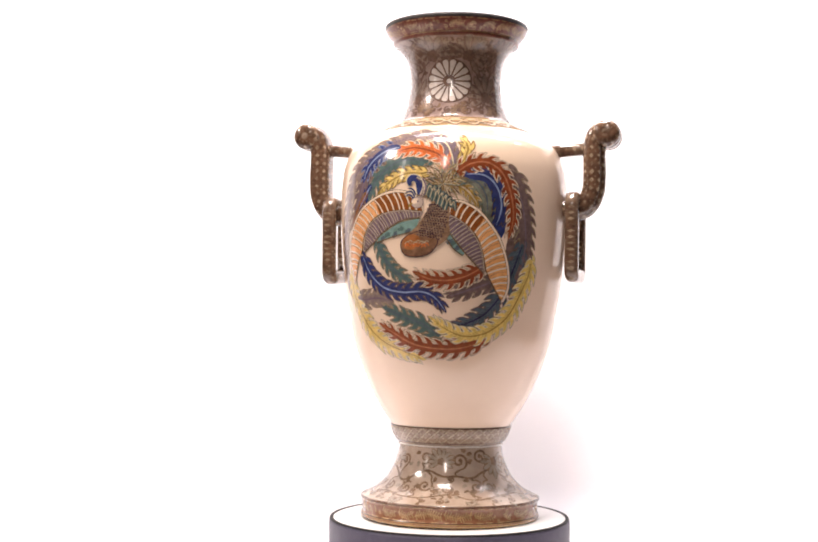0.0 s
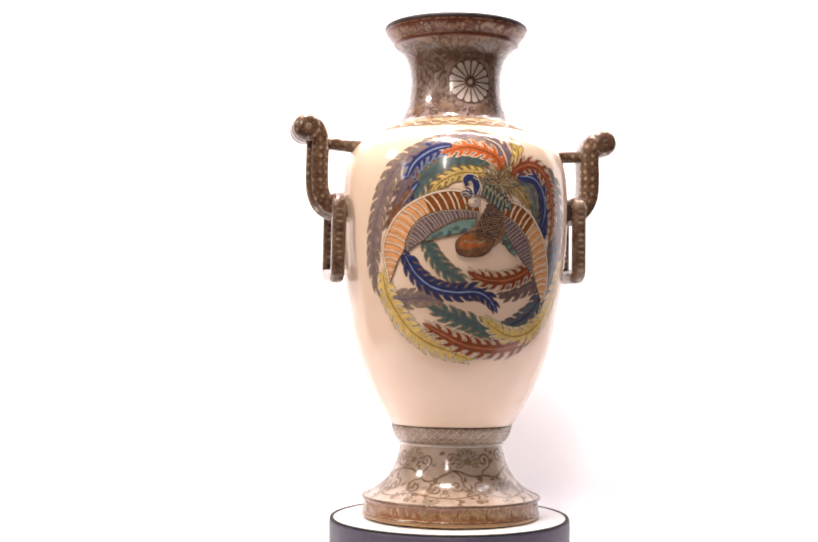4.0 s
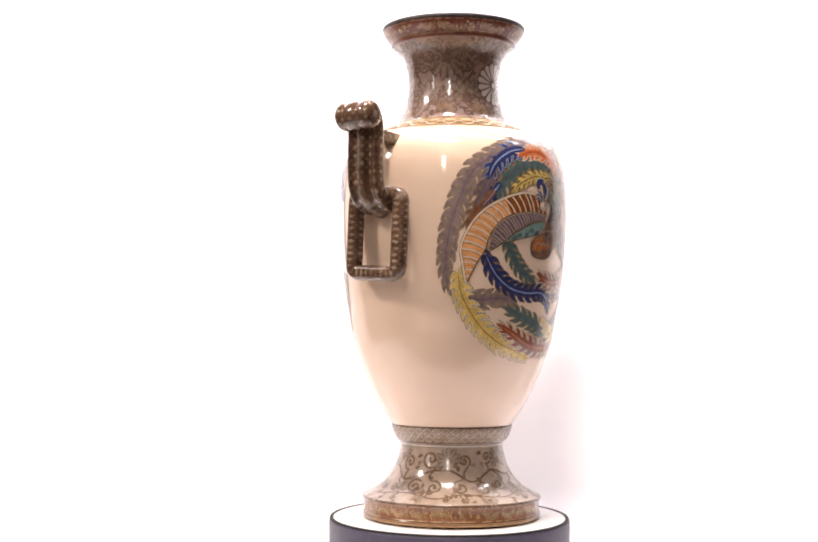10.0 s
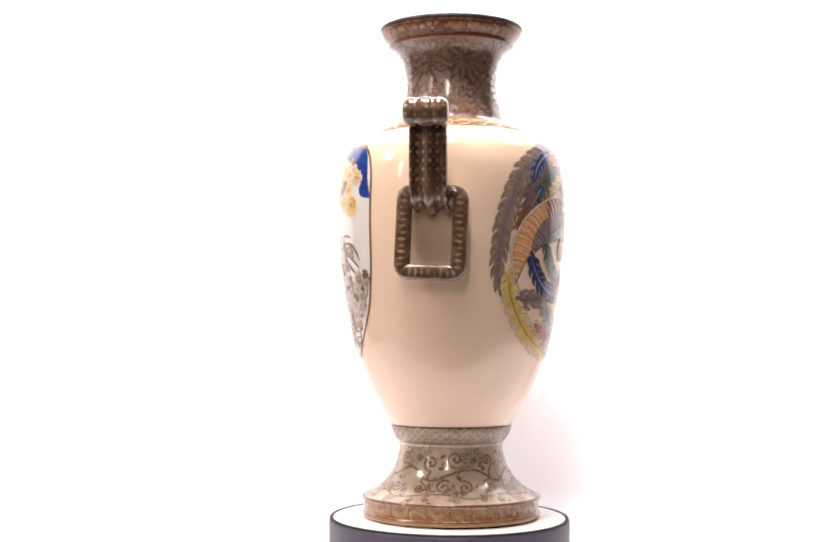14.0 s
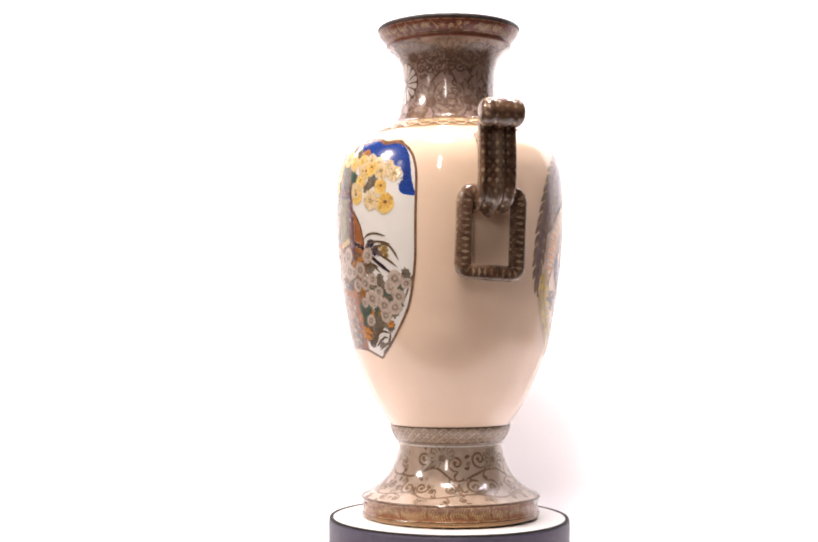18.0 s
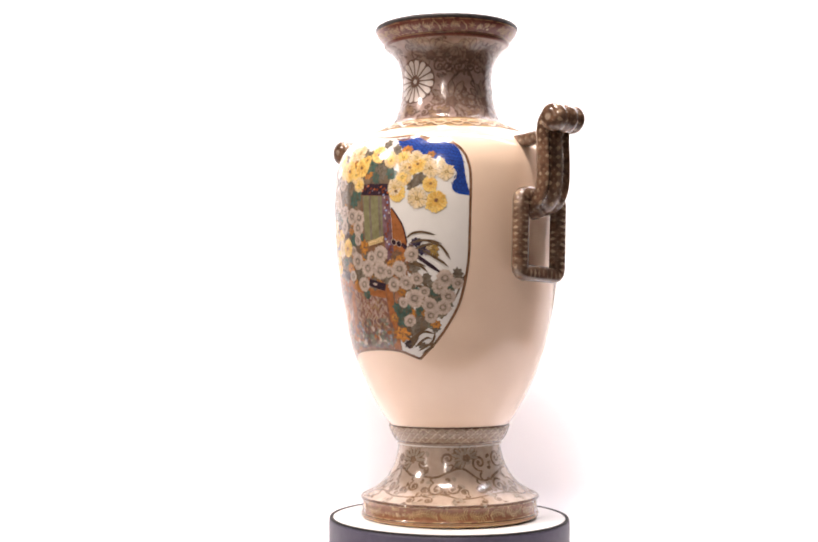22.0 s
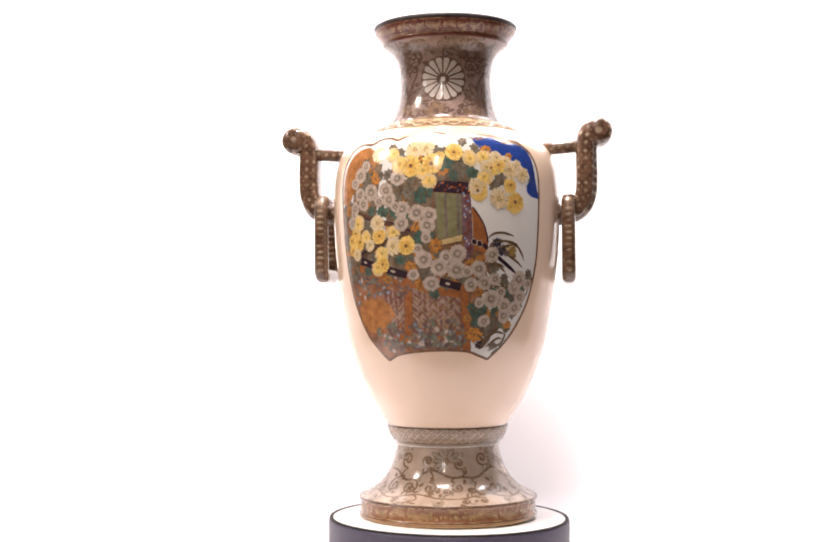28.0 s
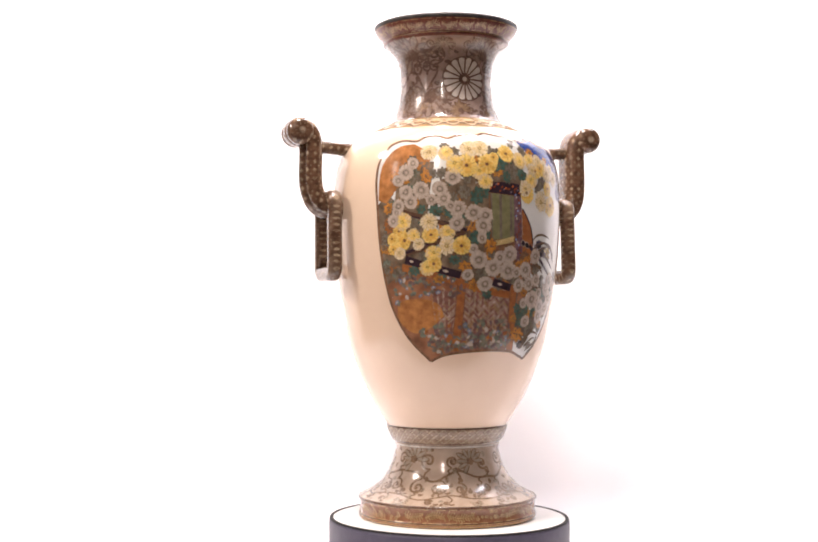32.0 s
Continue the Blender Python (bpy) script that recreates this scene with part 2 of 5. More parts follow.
part("lip", lathe(smooth_line(LIP, 3)), RIM_DARK, vase, "dark rolled lip")


def frame_at(theta):
    """A handle's own space: x outward, y along the belly, z up."""
    return Matrix.Rotation(radians(theta), 4, "Z")


def sweep(path, width, depth, lobes=0.0, n=36, caps=True, square=3.0):
    """A rounded bar along a line in the x-z plane: width across it, depth in the plane; lobes: flutes on its outer face."""
    bm = bmesh.new()
    rows = []
    for i, (x, z) in enumerate(path):
        a, b = path[max(i - 1, 0)], path[min(i + 1, len(path) - 1)]
        tx, tz = b[0] - a[0], b[1] - a[1]
        d = math.hypot(tx, tz)
        nx, nz = tz / d, -tx / d
        row = []
        for k in range(n):
            c, s = math.cos(2 * math.pi * k / n), math.sin(2 * math.pi * k / n)
            u = math.copysign(abs(c) ** (2 / square), c) * depth / 2
            v = math.copysign(abs(s) ** (2 / square), s) * width / 2
            u -= lobes * (0.5 + 0.5 * math.cos(4 * math.pi * v / width * 1.0 + math.pi)) * (c > 0) * abs(c)
            row.append((x + u * nx, v, z + u * nz))
        rows.append(row)
    grid = strip(bm, rows, True)
    CELL = 0.0050
    us, vs = [0.0], [0.0]
    for p, q in zip(path, path[1:]):
        us.append(us[-1] + math.hypot(q[0] - p[0], q[1] - p[1]) / CELL)
    ring = rows[len(rows) // 2] + rows[len(rows) // 2][:1]
    for p, q in zip(ring, ring[1:]):
        vs.append(vs[-1] + math.dist(p, q) / CELL)
    measured(bm, us, [v * round(vs[-1]) / vs[-1] for v in vs])
    if caps:
        bm.faces.new(grid[0])
        bm.faces.new(grid[-1][::-1])
    bmesh.ops.recalc_face_normals(bm, faces=bm.faces)
    return bm


def build_handle(theta, out=0.0, lean=0.0, drop=0.0, rise=0.0):
    turn = frame_at(theta) @ pose(out, 0, 0)
    line = smooth_line([(0.0690, 0.1900 + rise), (0.0768, 0.1902 + rise), (0.0846, 0.1936 + rise), (0.0888, 0.2020 + rise), (0.0896, 0.2135 + rise / 2), (0.0894, 0.2240 - drop / 2), (0.0894, 0.2314 - drop), (0.0904, 0.2382 - drop), (0.0932, 0.2421 - drop), (0.0971, 0.2418 - drop)], 6)
    bm = sweep(line, 0.0222, 0.0138, 0.0042, 84)
    bm.transform(turn)
    stem = part("handle", bm, HANDLE, vase, "brown brocade scroll handle")
    # roll at the top, along the belly
    prof = [(0.0, -0.0133), (0.0040, -0.0131), (0.0066, -0.0118), (0.0080, -0.0092), (0.0080, -0.0066), (0.0076, -0.0050), (0.0082, -0.0025), (0.0083, 0.0),
            (0.0082, 0.0025), (0.0076, 0.0050), (0.0080, 0.0066), (0.0080, 0.0092), (0.0066, 0.0118), (0.0040, 0.0131), (0.0, 0.0133)]
    bm = lathe([(r * 1.06, z) for r, z in smooth_line(prof, 3)], 40)
    measured(bm, [0.86 + 0.14 * (k - 9) for k in range(46)], [k * 10 / 40 for k in range(41)])
    bm.transform(turn @ pose(0.0971, 0, 0.2411 - drop, 90, 0, 0))
    part("roll", bm, HANDLE, stem)
    bm = sweep([(0.0600, 0.2312 - drop), (0.0700, 0.2315 - drop), (0.0790, 0.2322 - drop), (0.0872, 0.2330 - drop)], 0.0104, 0.0078, 0.0, 24)
    bm.transform(turn)
    part("crossbar", bm, HANDLE, stem)
    # square ring hanging on the stem's lower end
    w, h, t = 0.0332 / 2, 0.0465 / 2, 0.0094
    loop = []
    for cx, cz, a0 in ((w - 0.004, h - 0.004, 0), (-w + 0.004, h - 0.004, 90), (-w + 0.004, -h + 0.004, 180), (w - 0.004, -h + 0.004, 270)):
        loop += [(cx + 0.004 * math.cos(radians(a0 + s)), cz + 0.004 * math.sin(radians(a0 + s)), math.cos(radians(a0 + s)), math.sin(radians(a0 + s))) for s in (0, 30, 60, 90)]
    dense = []
    for p, q in zip(loop, loop[1:] + loop[:1]):
        gap = math.hypot(q[0] - p[0], q[1] - p[1])
        for k in range(6 if gap > 0.008 else 1):
            s = k / (6 if gap > 0.008 else 1)
            dense.append(tuple(p[j] + s * (q[j] - p[j]) for j in range(4)))
    bm = bmesh.new()
    rows = []
    for y, z, ny, nz in dense:
        d = math.hypot(ny, nz)
        row = []
        for k in range(20):
            c, s = math.cos(2 * math.pi * k / 20), math.sin(2 * math.pi * k / 20)
            u, v = math.copysign(abs(c) ** 0.7, c) * t / 2, math.copysign(abs(s) ** 0.7, s) * 0.0086 / 2
            row.append((0.0780 + v, y + u * ny / d, z + u * nz / d))
        rows.append(row)
    strip(bm, rows + rows[:1], True)
    run = [0.0]
    for p, q in zip(dense, dense[1:] + dense[:1]):
        run.append(run[-1] + math.hypot(q[0] - p[0], q[1] - p[1]) / 0.0037)
    measured(bm, [v * round(run[-1]) / run[-1] for v in run], [0.5 + k * 4 / 20 for k in range(21)])
    bmesh.ops.remove_doubles(bm, verts=bm.verts, dist=1e-6)
    bmesh.ops.recalc_face_normals(bm, faces=bm.faces)
    bm.transform(turn @ pose(0, 0, 0.1735 + rise, lean, 0, 0))
    part("square_ring", bm, HANDLE, stem, "square brown ring with gold dots")


build_handle(168.2, -0.0006, -2.5)
build_handle(-13.4, -0.0002, 0.0, 0.0018, 0.0020)

# ---- painted enamels ----
def enamel(name, colour, rough=0.2, spread=0.25, scale=330.0, coat=0.5):
    lo = tuple(c * (1 - spread) for c in colour)
    hi = tuple(min(c * (1 + spread), 0.95) for c in colour)
    m = shader(name, colour, rough, 0.0, coat)
    mottle(m, (lo, hi), scale, 6.0, 0.3, 0.7)
    relief(m, 900.0, 0.12)
    return m


MAUVE = enamel("mauve_enamel", (0.255, 0.185, 0.165))
DUSK = enamel("dusky_purple_enamel", (0.18, 0.128, 0.155))
YELLOW = enamel("yellow_enamel", (0.72, 0.52, 0.17))
OCHRE = enamel("ochre_enamel", (0.33, 0.205, 0.06))
BRICK_RED = enamel("brick_red_enamel", (0.235, 0.057, 0.024))
SALMON = enamel("salmon_rib_enamel", (0.46, 0.17, 0.085))
HERB_BLUE = enamel("grey_blue_enamel", (0.20, 0.22, 0.27))
DARK_RED = enamel("dark_red_enamel", (0.25, 0.07, 0.015))
ORANGE = enamel("orange_enamel", (0.60, 0.15, 0.045))
PEACH = enamel("peach_enamel", (0.76, 0.365, 0.155), spread=0.12)
BLUE = enamel("cobalt_enamel", (0.032, 0.042, 0.135))
NAVY = enamel("navy_enamel", (0.025, 0.022, 0.06))
LIGHT_BLUE = enamel("light_blue_enamel", (0.26, 0.32, 0.50))
TEAL = enamel("teal_enamel", (0.085, 0.132, 0.122))
SLATE_BLUE = enamel("slate_blue_enamel", (0.085, 0.11, 0.13))
PALE_TEAL = enamel("pale_teal_enamel", (0.17, 0.27, 0.24))
HILL = enamel("burnt_orange_enamel", (0.42, 0.175, 0.06), spread=0.35, scale=220.0)
PETAL_LINE = enamel("petal_outline_enamel", (0.34, 0.23, 0.115))
FOLIAGE = enamel("mixed_foliage_enamel", (0.18, 0.128, 0.088), spread=0.5, scale=170.0)
QUILL = enamel("olive_quill_enamel", (0.24, 0.165, 0.065))
COVERT_LINE = enamel("pale_mauve_line_enamel", (0.48, 0.37, 0.31), spread=0.1)
UMBER = enamel("umber_mauve_enamel", (0.16, 0.105, 0.095), spread=0.35)
SEA_GREY = enamel("grey_green_enamel", (0.16, 0.17, 0.13), spread=0.4)
PLUMAGE = enamel("fawn_plumage_enamel", (0.26, 0.155, 0.095), spread=0.35)
ROSETTE = enamel("grey_white_rosette_enamel", (0.60, 0.53, 0.49), spread=0.1)
TAN = enamel("tan_edge_enamel", (0.36, 0.26, 0.18))
DARK_MAUVE = enamel("dark_mauve_enamel", (0.145, 0.10, 0.11))
IVORY = enamel("ivory_line_enamel", (0.72, 0.62, 0.42), spread=0.08)
PEACH_EDGE = enamel("pale_peach_line_enamel", (0.80, 0.63, 0.47), spread=0.1)
WHITE = enamel("white_enamel", (0.74, 0.67, 0.60), spread=0.06)
LINE = enamel("brown_line_enamel", (0.13, 0.085, 0.05))
BODY_BROWN = enamel("brown_plumage_enamel", (0.20, 0.105, 0.06), spread=0.4)
RUSSET = enamel("russet_enamel", (0.34, 0.125, 0.045), spread=0.3)
FIELD = enamel("pale_grey_ground", (0.76, 0.74, 0.70), 0.12, 0.04, 60.0)
CLOUD = enamel("bright_blue_cloud_enamel", (0.02, 0.065, 0.34), spread=0.15)
CLOUD_LINE = enamel("deep_blue_scale_enamel", (0.018, 0.028, 0.11), spread=0.2)
PILLAR = enamel("plum_pillar_enamel", (0.17, 0.095, 0.11), spread=0.4)
OLD_GOLD = enamel("worn_gold_enamel", (0.47, 0.30, 0.175), spread=0.5, scale=260.0)
PETAL_EDGE = enamel("petal_edge_enamel", (0.51, 0.41, 0.335), spread=0.2)
LAPPET_LINE = enamel("umber_lappet_enamel", (0.11, 0.06, 0.03), 0.5, 0.3, 330.0, 0.0)
LAPPET_GOLD = enamel("brown_gold_lappet_enamel", (0.33, 0.19, 0.065), 0.5, 0.3, 330.0, 0.0)
PALE_GOLD = enamel("pale_gold_enamel", (0.54, 0.35, 0.17), spread=0.4, scale=260.0)
FLOWER_YELLOW = enamel("flower_yellow_enamel", (0.85, 0.60, 0.18), spread=0.12)
FLOWER_PALE = enamel("flower_straw_enamel", (0.74, 0.56, 0.30), spread=0.12)
FLOWER_WHITE = enamel("flower_grey_white_enamel", (0.36, 0.285, 0.235), spread=0.3)
FLOWER_CREAM = enamel("flower_cream_enamel", (0.78, 0.64, 0.42), spread=0.1)
FLOWER_GOLD = enamel("flower_gold_enamel", (0.70, 0.41, 0.10), spread=0.2)
FLOWER_SHADE = enamel("flower_shade_enamel", (0.34, 0.26, 0.205), spread=0.25)
LEAF_LINE = enamel("leaf_outline_enamel", (0.12, 0.095, 0.065), spread=0.3)
LEAF_TEAL = enamel("leaf_teal_enamel", (0.07, 0.125, 0.10), spread=0.35)
LEAF_GREY = enamel("leaf_grey_enamel", (0.18, 0.15, 0.115), spread=0.35)
LEAF_ORANGE = enamel("leaf_orange_enamel", (0.50, 0.205, 0.05), spread=0.45, scale=200.0)
PLUM = enamel("dark_plum_enamel", (0.035, 0.02, 0.03))
SOIL = enamel("russet_soil_enamel", (0.30, 0.135, 0.075), spread=0.45, scale=110.0)
LATTICE = enamel("tan_lattice_enamel", (0.43, 0.335, 0.24), spread=0.3)
STRAW = enamel("straw_line_enamel", (0.50, 0.39, 0.25))
WEAVE = enamel("fence_ground_enamel", (0.215, 0.105, 0.08), spread=0.35)
WEAVE_LINE = enamel("fence_weave_enamel", (0.47, 0.34, 0.265), spread=0.3)
GREEN_SLAT = enamel("olive_blind_enamel", (0.215, 0.20, 0.105), spread=0.2)
SCROLL = enamel("scroll_brown_enamel", (0.15, 0.095, 0.075), spread=0.3)
NECK_PALE = enamel("scroll_taupe_enamel", (0.24, 0.175, 0.145), spread=0.35)
LOTUS = enamel("lotus_petal_enamel", (0.37, 0.30, 0.235), spread=0.25)
SCROLL_PALE = enamel("scroll_olive_enamel", (0.225, 0.145, 0.095), spread=0.35)
relief(CLOUD, 520.0, 0.12, 0.0004, "cells")


# ---- drawing on the glaze: theta in degrees, a in millimetres along the outline ----
def at(theta, a, layer):
    return on_vase(theta, a / 1000, 0.00013 + 0.00004 * layer)


def shift(p, x, y):
    """The place x millimetres along the belly and y up the outline from p."""
    a = p[1] + y
    return (p[0] + math.degrees(x / 1000 / max(outline((p[1] + y * 0.5) / 1000)[0], 0.01)), a)


def metric(p, q):
    """Millimetres from p to q along the belly and up it."""
    return radians(q[0] - p[0]) * outline((p[1] + q[1]) / 2000)[0] * 1000, q[1] - p[1]


def even(points, step=1.0, count=None, curve=True):
    """The smooth line through the points, in even steps."""
    line = smooth_line(points, 10) if curve and len(points) > 2 else list(points)
    run = [0.0]
    for p, q in zip(line, line[1:]):
        run.append(run[-1] + math.hypot(*metric(p, q)))
    n = count or max(2, int(run[-1] / step) + 1)
    marks = np.linspace(0, run[-1], n)
    th = np.interp(marks, run, [p[0] for p in line])
    aa = np.interp(marks, run, [p[1] for p in line])
    return list(zip(th.tolist(), aa.tolist())), run[-1]


def along(line, i):
    """Unit way and left-hand normal of an even line at i."""
    x, y = metric(line[max(i - 1, 0)], line[min(i + 1, len(line) - 1)])
    d = math.hypot(x, y) or 1.0
    return x / d, y / d, -y / d, x / d


def ribbon(bm, points, width, layer, index=0, taper=(1.0, 1.0), step=1.0, curve=True):
    line, _ = even(points, step, curve=curve)
    rows = []
    for i, p in enumerate(line):
        tx, ty, nx, ny = along(line, i)
        u = i / (len(line) - 1)
        w = width / 2 * min(taper[0] + (1 - taper[0]) * u * 4, taper[1] + (1 - taper[1]) * (1 - u) * 4, 1.0)
        rows.append([at(*shift(p, -nx * w, -ny * w), layer), at(*shift(p, nx * w, ny * w), layer)])
    strip(bm, rows, index=index)


def band_between(bm, low, high, layer, index=0, across=4, count=40, curve=True):
    a, _ = even(low, count=count, curve=curve)
    b, _ = even(high, count=count, curve=curve)
    rows = [[at(p[0] + (q[0] - p[0]) * k / across, p[1] + (q[1] - p[1]) * k / across, layer) for k in range(across + 1)] for p, q in zip(a, b)]
    strip(bm, rows, index=index, flip=True)


def blob(bm, p, rx, ry, turn, layer, index=0, lobes=0, depth=0.0, n=None, twist=0.0):
    """A rounded patch, with lobes if wanted."""
    n = n or max(16, lobes * 4)
    c, s = math.cos(radians(turn)), math.sin(radians(turn))
    rows = []
    for ring in ((0.02, 0.35, 0.7, 1.0) if max(rx, ry) < 7 else [0.02] + [k / 9 for k in range(1, 10)]):
        row = []
        for k in range(n):
            t = 2 * math.pi * k / n
            g = ring * (1 - (depth * (0.5 - 0.5 * math.cos(lobes * t + twist)) if lobes else 0.0) * ring)
            x, y = rx * g * math.cos(t), ry * g * math.sin(t)
            row.append(at(*shift(p, x * c - y * s, x * s + y * c), layer))
        rows.append(row)
    strip(bm, rows, True, index)


# ---- the bird in a round of tail feathers ----
def flame(bm, spine, half, layer, index, grow=0.0):
    """A finger of a plume on a bowed spine, pointed at its end."""
    line, _ = even(spine, count=10)
    rows = []
    for i, p in enumerate(line):
        u = i / 9
        tx, ty, nx, ny = along(line, i)
        w = max(0.03, half * (1 - u ** 2.4) ** 0.75 * (0.85 + 0.25 * math.sin(math.pi * min(1, u * 1.25))) + grow * (1 - 0.4 * u))
        p = shift(p, tx * grow * 1.3 * u, ty * grow * 1.3 * u)
        rows.append([at(*shift(p, -nx * w, -ny * w), layer), at(*p, layer), at(*shift(p, nx * w, ny * w), layer)])
    strip(bm, rows, index=index)


def feather(points, width, fill, edge, rib, parent, tooth=4.4, core=0.47, first=0, label="", name="tail_feather"):
    """A plume of slanting fingers, each with its own outline, on a core with a rib."""
    W = width * 1.36
    line, length = even(points, 0.55)
    n = len(line)
    bm = bmesh.new()
    pitch = tooth * 1.22
    pale = edge in (IVORY, PEACH_EDGE)

    def env(u):
        return min(1.0, 0.4 + u / 0.15) * max(0.0, 1 - u ** 5) ** 0.6

    def core_strip(share, grow, layer, index):
        rows = []
        for i, p in enumerate(line):
            e = env(i / (n - 1))
            tx, ty, nx, ny = along(line, i)
            w = max(0.02, W * share * e + grow * min(1, 2 * e))
            rows.append([at(*shift(p, nx * w * g, ny * w * g), layer) for g in (-1, -0.5, 0, 0.5, 1)])
        strip(bm, rows, index=index)

    core_strip(core, 0.45, first, 0)
    core_strip(core, 0.15, first + 0.5, 1)
    fingers = max(3, int(length / pitch))
    for k in range(fingers):
        for side in (1, -1):
            u = min(0.95, (k + (0.15 if side > 0 else 0.65)) / fingers)
            i = min(n - 2, int(u * (n - 1)))
            tx, ty, nx, ny = along(line, i)
            w = W * max(env(u), 0.25) * random.uniform(0.92, 1.10)
            spine = [shift(line[i], side * nx * w * a + tx * pitch * c, side * ny * w * a + ty * pitch * c) for a, c in ((0.14, -0.60), (0.46, -0.38), (0.78, -0.05), (1.00, 0.50))]
            half = min(pitch * 0.28, w * 0.34)
            lift = 0.9 + 0.35 * (k % 3) + (0.17 if side > 0 else 0.0)
            for index, (grow, up) in enumerate(((0.38, 0.0), (0.12, 0.12), (-0.42 if pale else -0.30, 0.24))):
                if half + grow > 0.3:
                    flame(bm, spine, half, first + lift + up, index, grow)
    core_strip(core * 0.92, -0.1, first + 2.4, 2)
    ribbon(bm, line[2:-3], 0.95, first + 3.2, 3, (0.5, 0.25), 1.2, False)
    # fine strokes on either side of the rib
    for i in range(4, n - 6, 4):
        u = i / (n - 1)
        tx, ty, nx, ny = along(line, i)
        w = W * env(u) * core * 0.75
        for side in (1, -1):
            ribbon(bm, [line[i], shift(line[i], side * nx * w + tx * w * 1.2, side * ny * w + ty * w * 1.2)], 0.22, first + 2.8, 4, curve=False, step=1.5)
    stroke = {YELLOW: OCHRE, BLUE: NAVY, TEAL: SLATE_BLUE, SLATE_BLUE: NAVY, MAUVE: DUSK, BRICK_RED: DARK_RED, ORANGE: BRICK_RED, OCHRE: LINE}.get(fill, DARK_MAUVE)
    return part(name, bm, [LINE, edge, fill, rib, stroke], parent, label)


def wing(outer, inner, count, fills, split, line_mat, parent, first, label, fine=0.85, border=1.2):
    bm = bmesh.new()
    m = 61
    a, _ = even(outer, count=m)
    b, _ = even(inner, count=m)
    cut = int(m * split)
    for lo, hi, index in ((0, cut + 1, 1), (cut, m, 0)):
        rows = [[at(q[0] + (p[0] - q[0]) * k / 4, q[1] + (p[1] - q[1]) * k / 4, first) for k in range(5)] for p, q in zip(a[lo:hi], b[lo:hi])]
        if len(rows) > 1:
            strip(bm, rows, index=index)
    for k in range(count + 1):
        i = min(m - 1, round(k * (m - 1) / count))
        j = min(m - 1, i + 2)
        mid = ((a[i][0] + a[j][0] + 2 * b[i][0]) / 4, (a[i][1] + a[j][1] + 2 * b[i][1]) / 4)
        ribbon(bm, [b[i], mid, a[j]], fine + 0.22, first + 0.7, 3, step=1.2)
        ribbon(bm, [b[i], mid, a[j]], fine, first + 1.0, 2, step=1.2)
        # a faint shaft down the middle of each quill
        h = min(m - 1, round((k + 0.5) * (m - 1) / count))
        ribbon(bm, [b[h], ((a[h][0] + b[h][0]) / 2, (a[h][1] + b[h][1]) / 2), a[min(m - 1, h + 2)]], 0.24, first + 0.9, 3, step=1.4)
    ribbon(bm, a, border + 0.6, first + 1.3, 3, curve=False)
    ribbon(bm, a, border, first + 1.6, 2, curve=False)
    ribbon(bm, b, 0.8, first + 1.5, 3, curve=False)
    return part("wing", bm, [fills[0], fills[1], line_mat, LINE], parent, label)


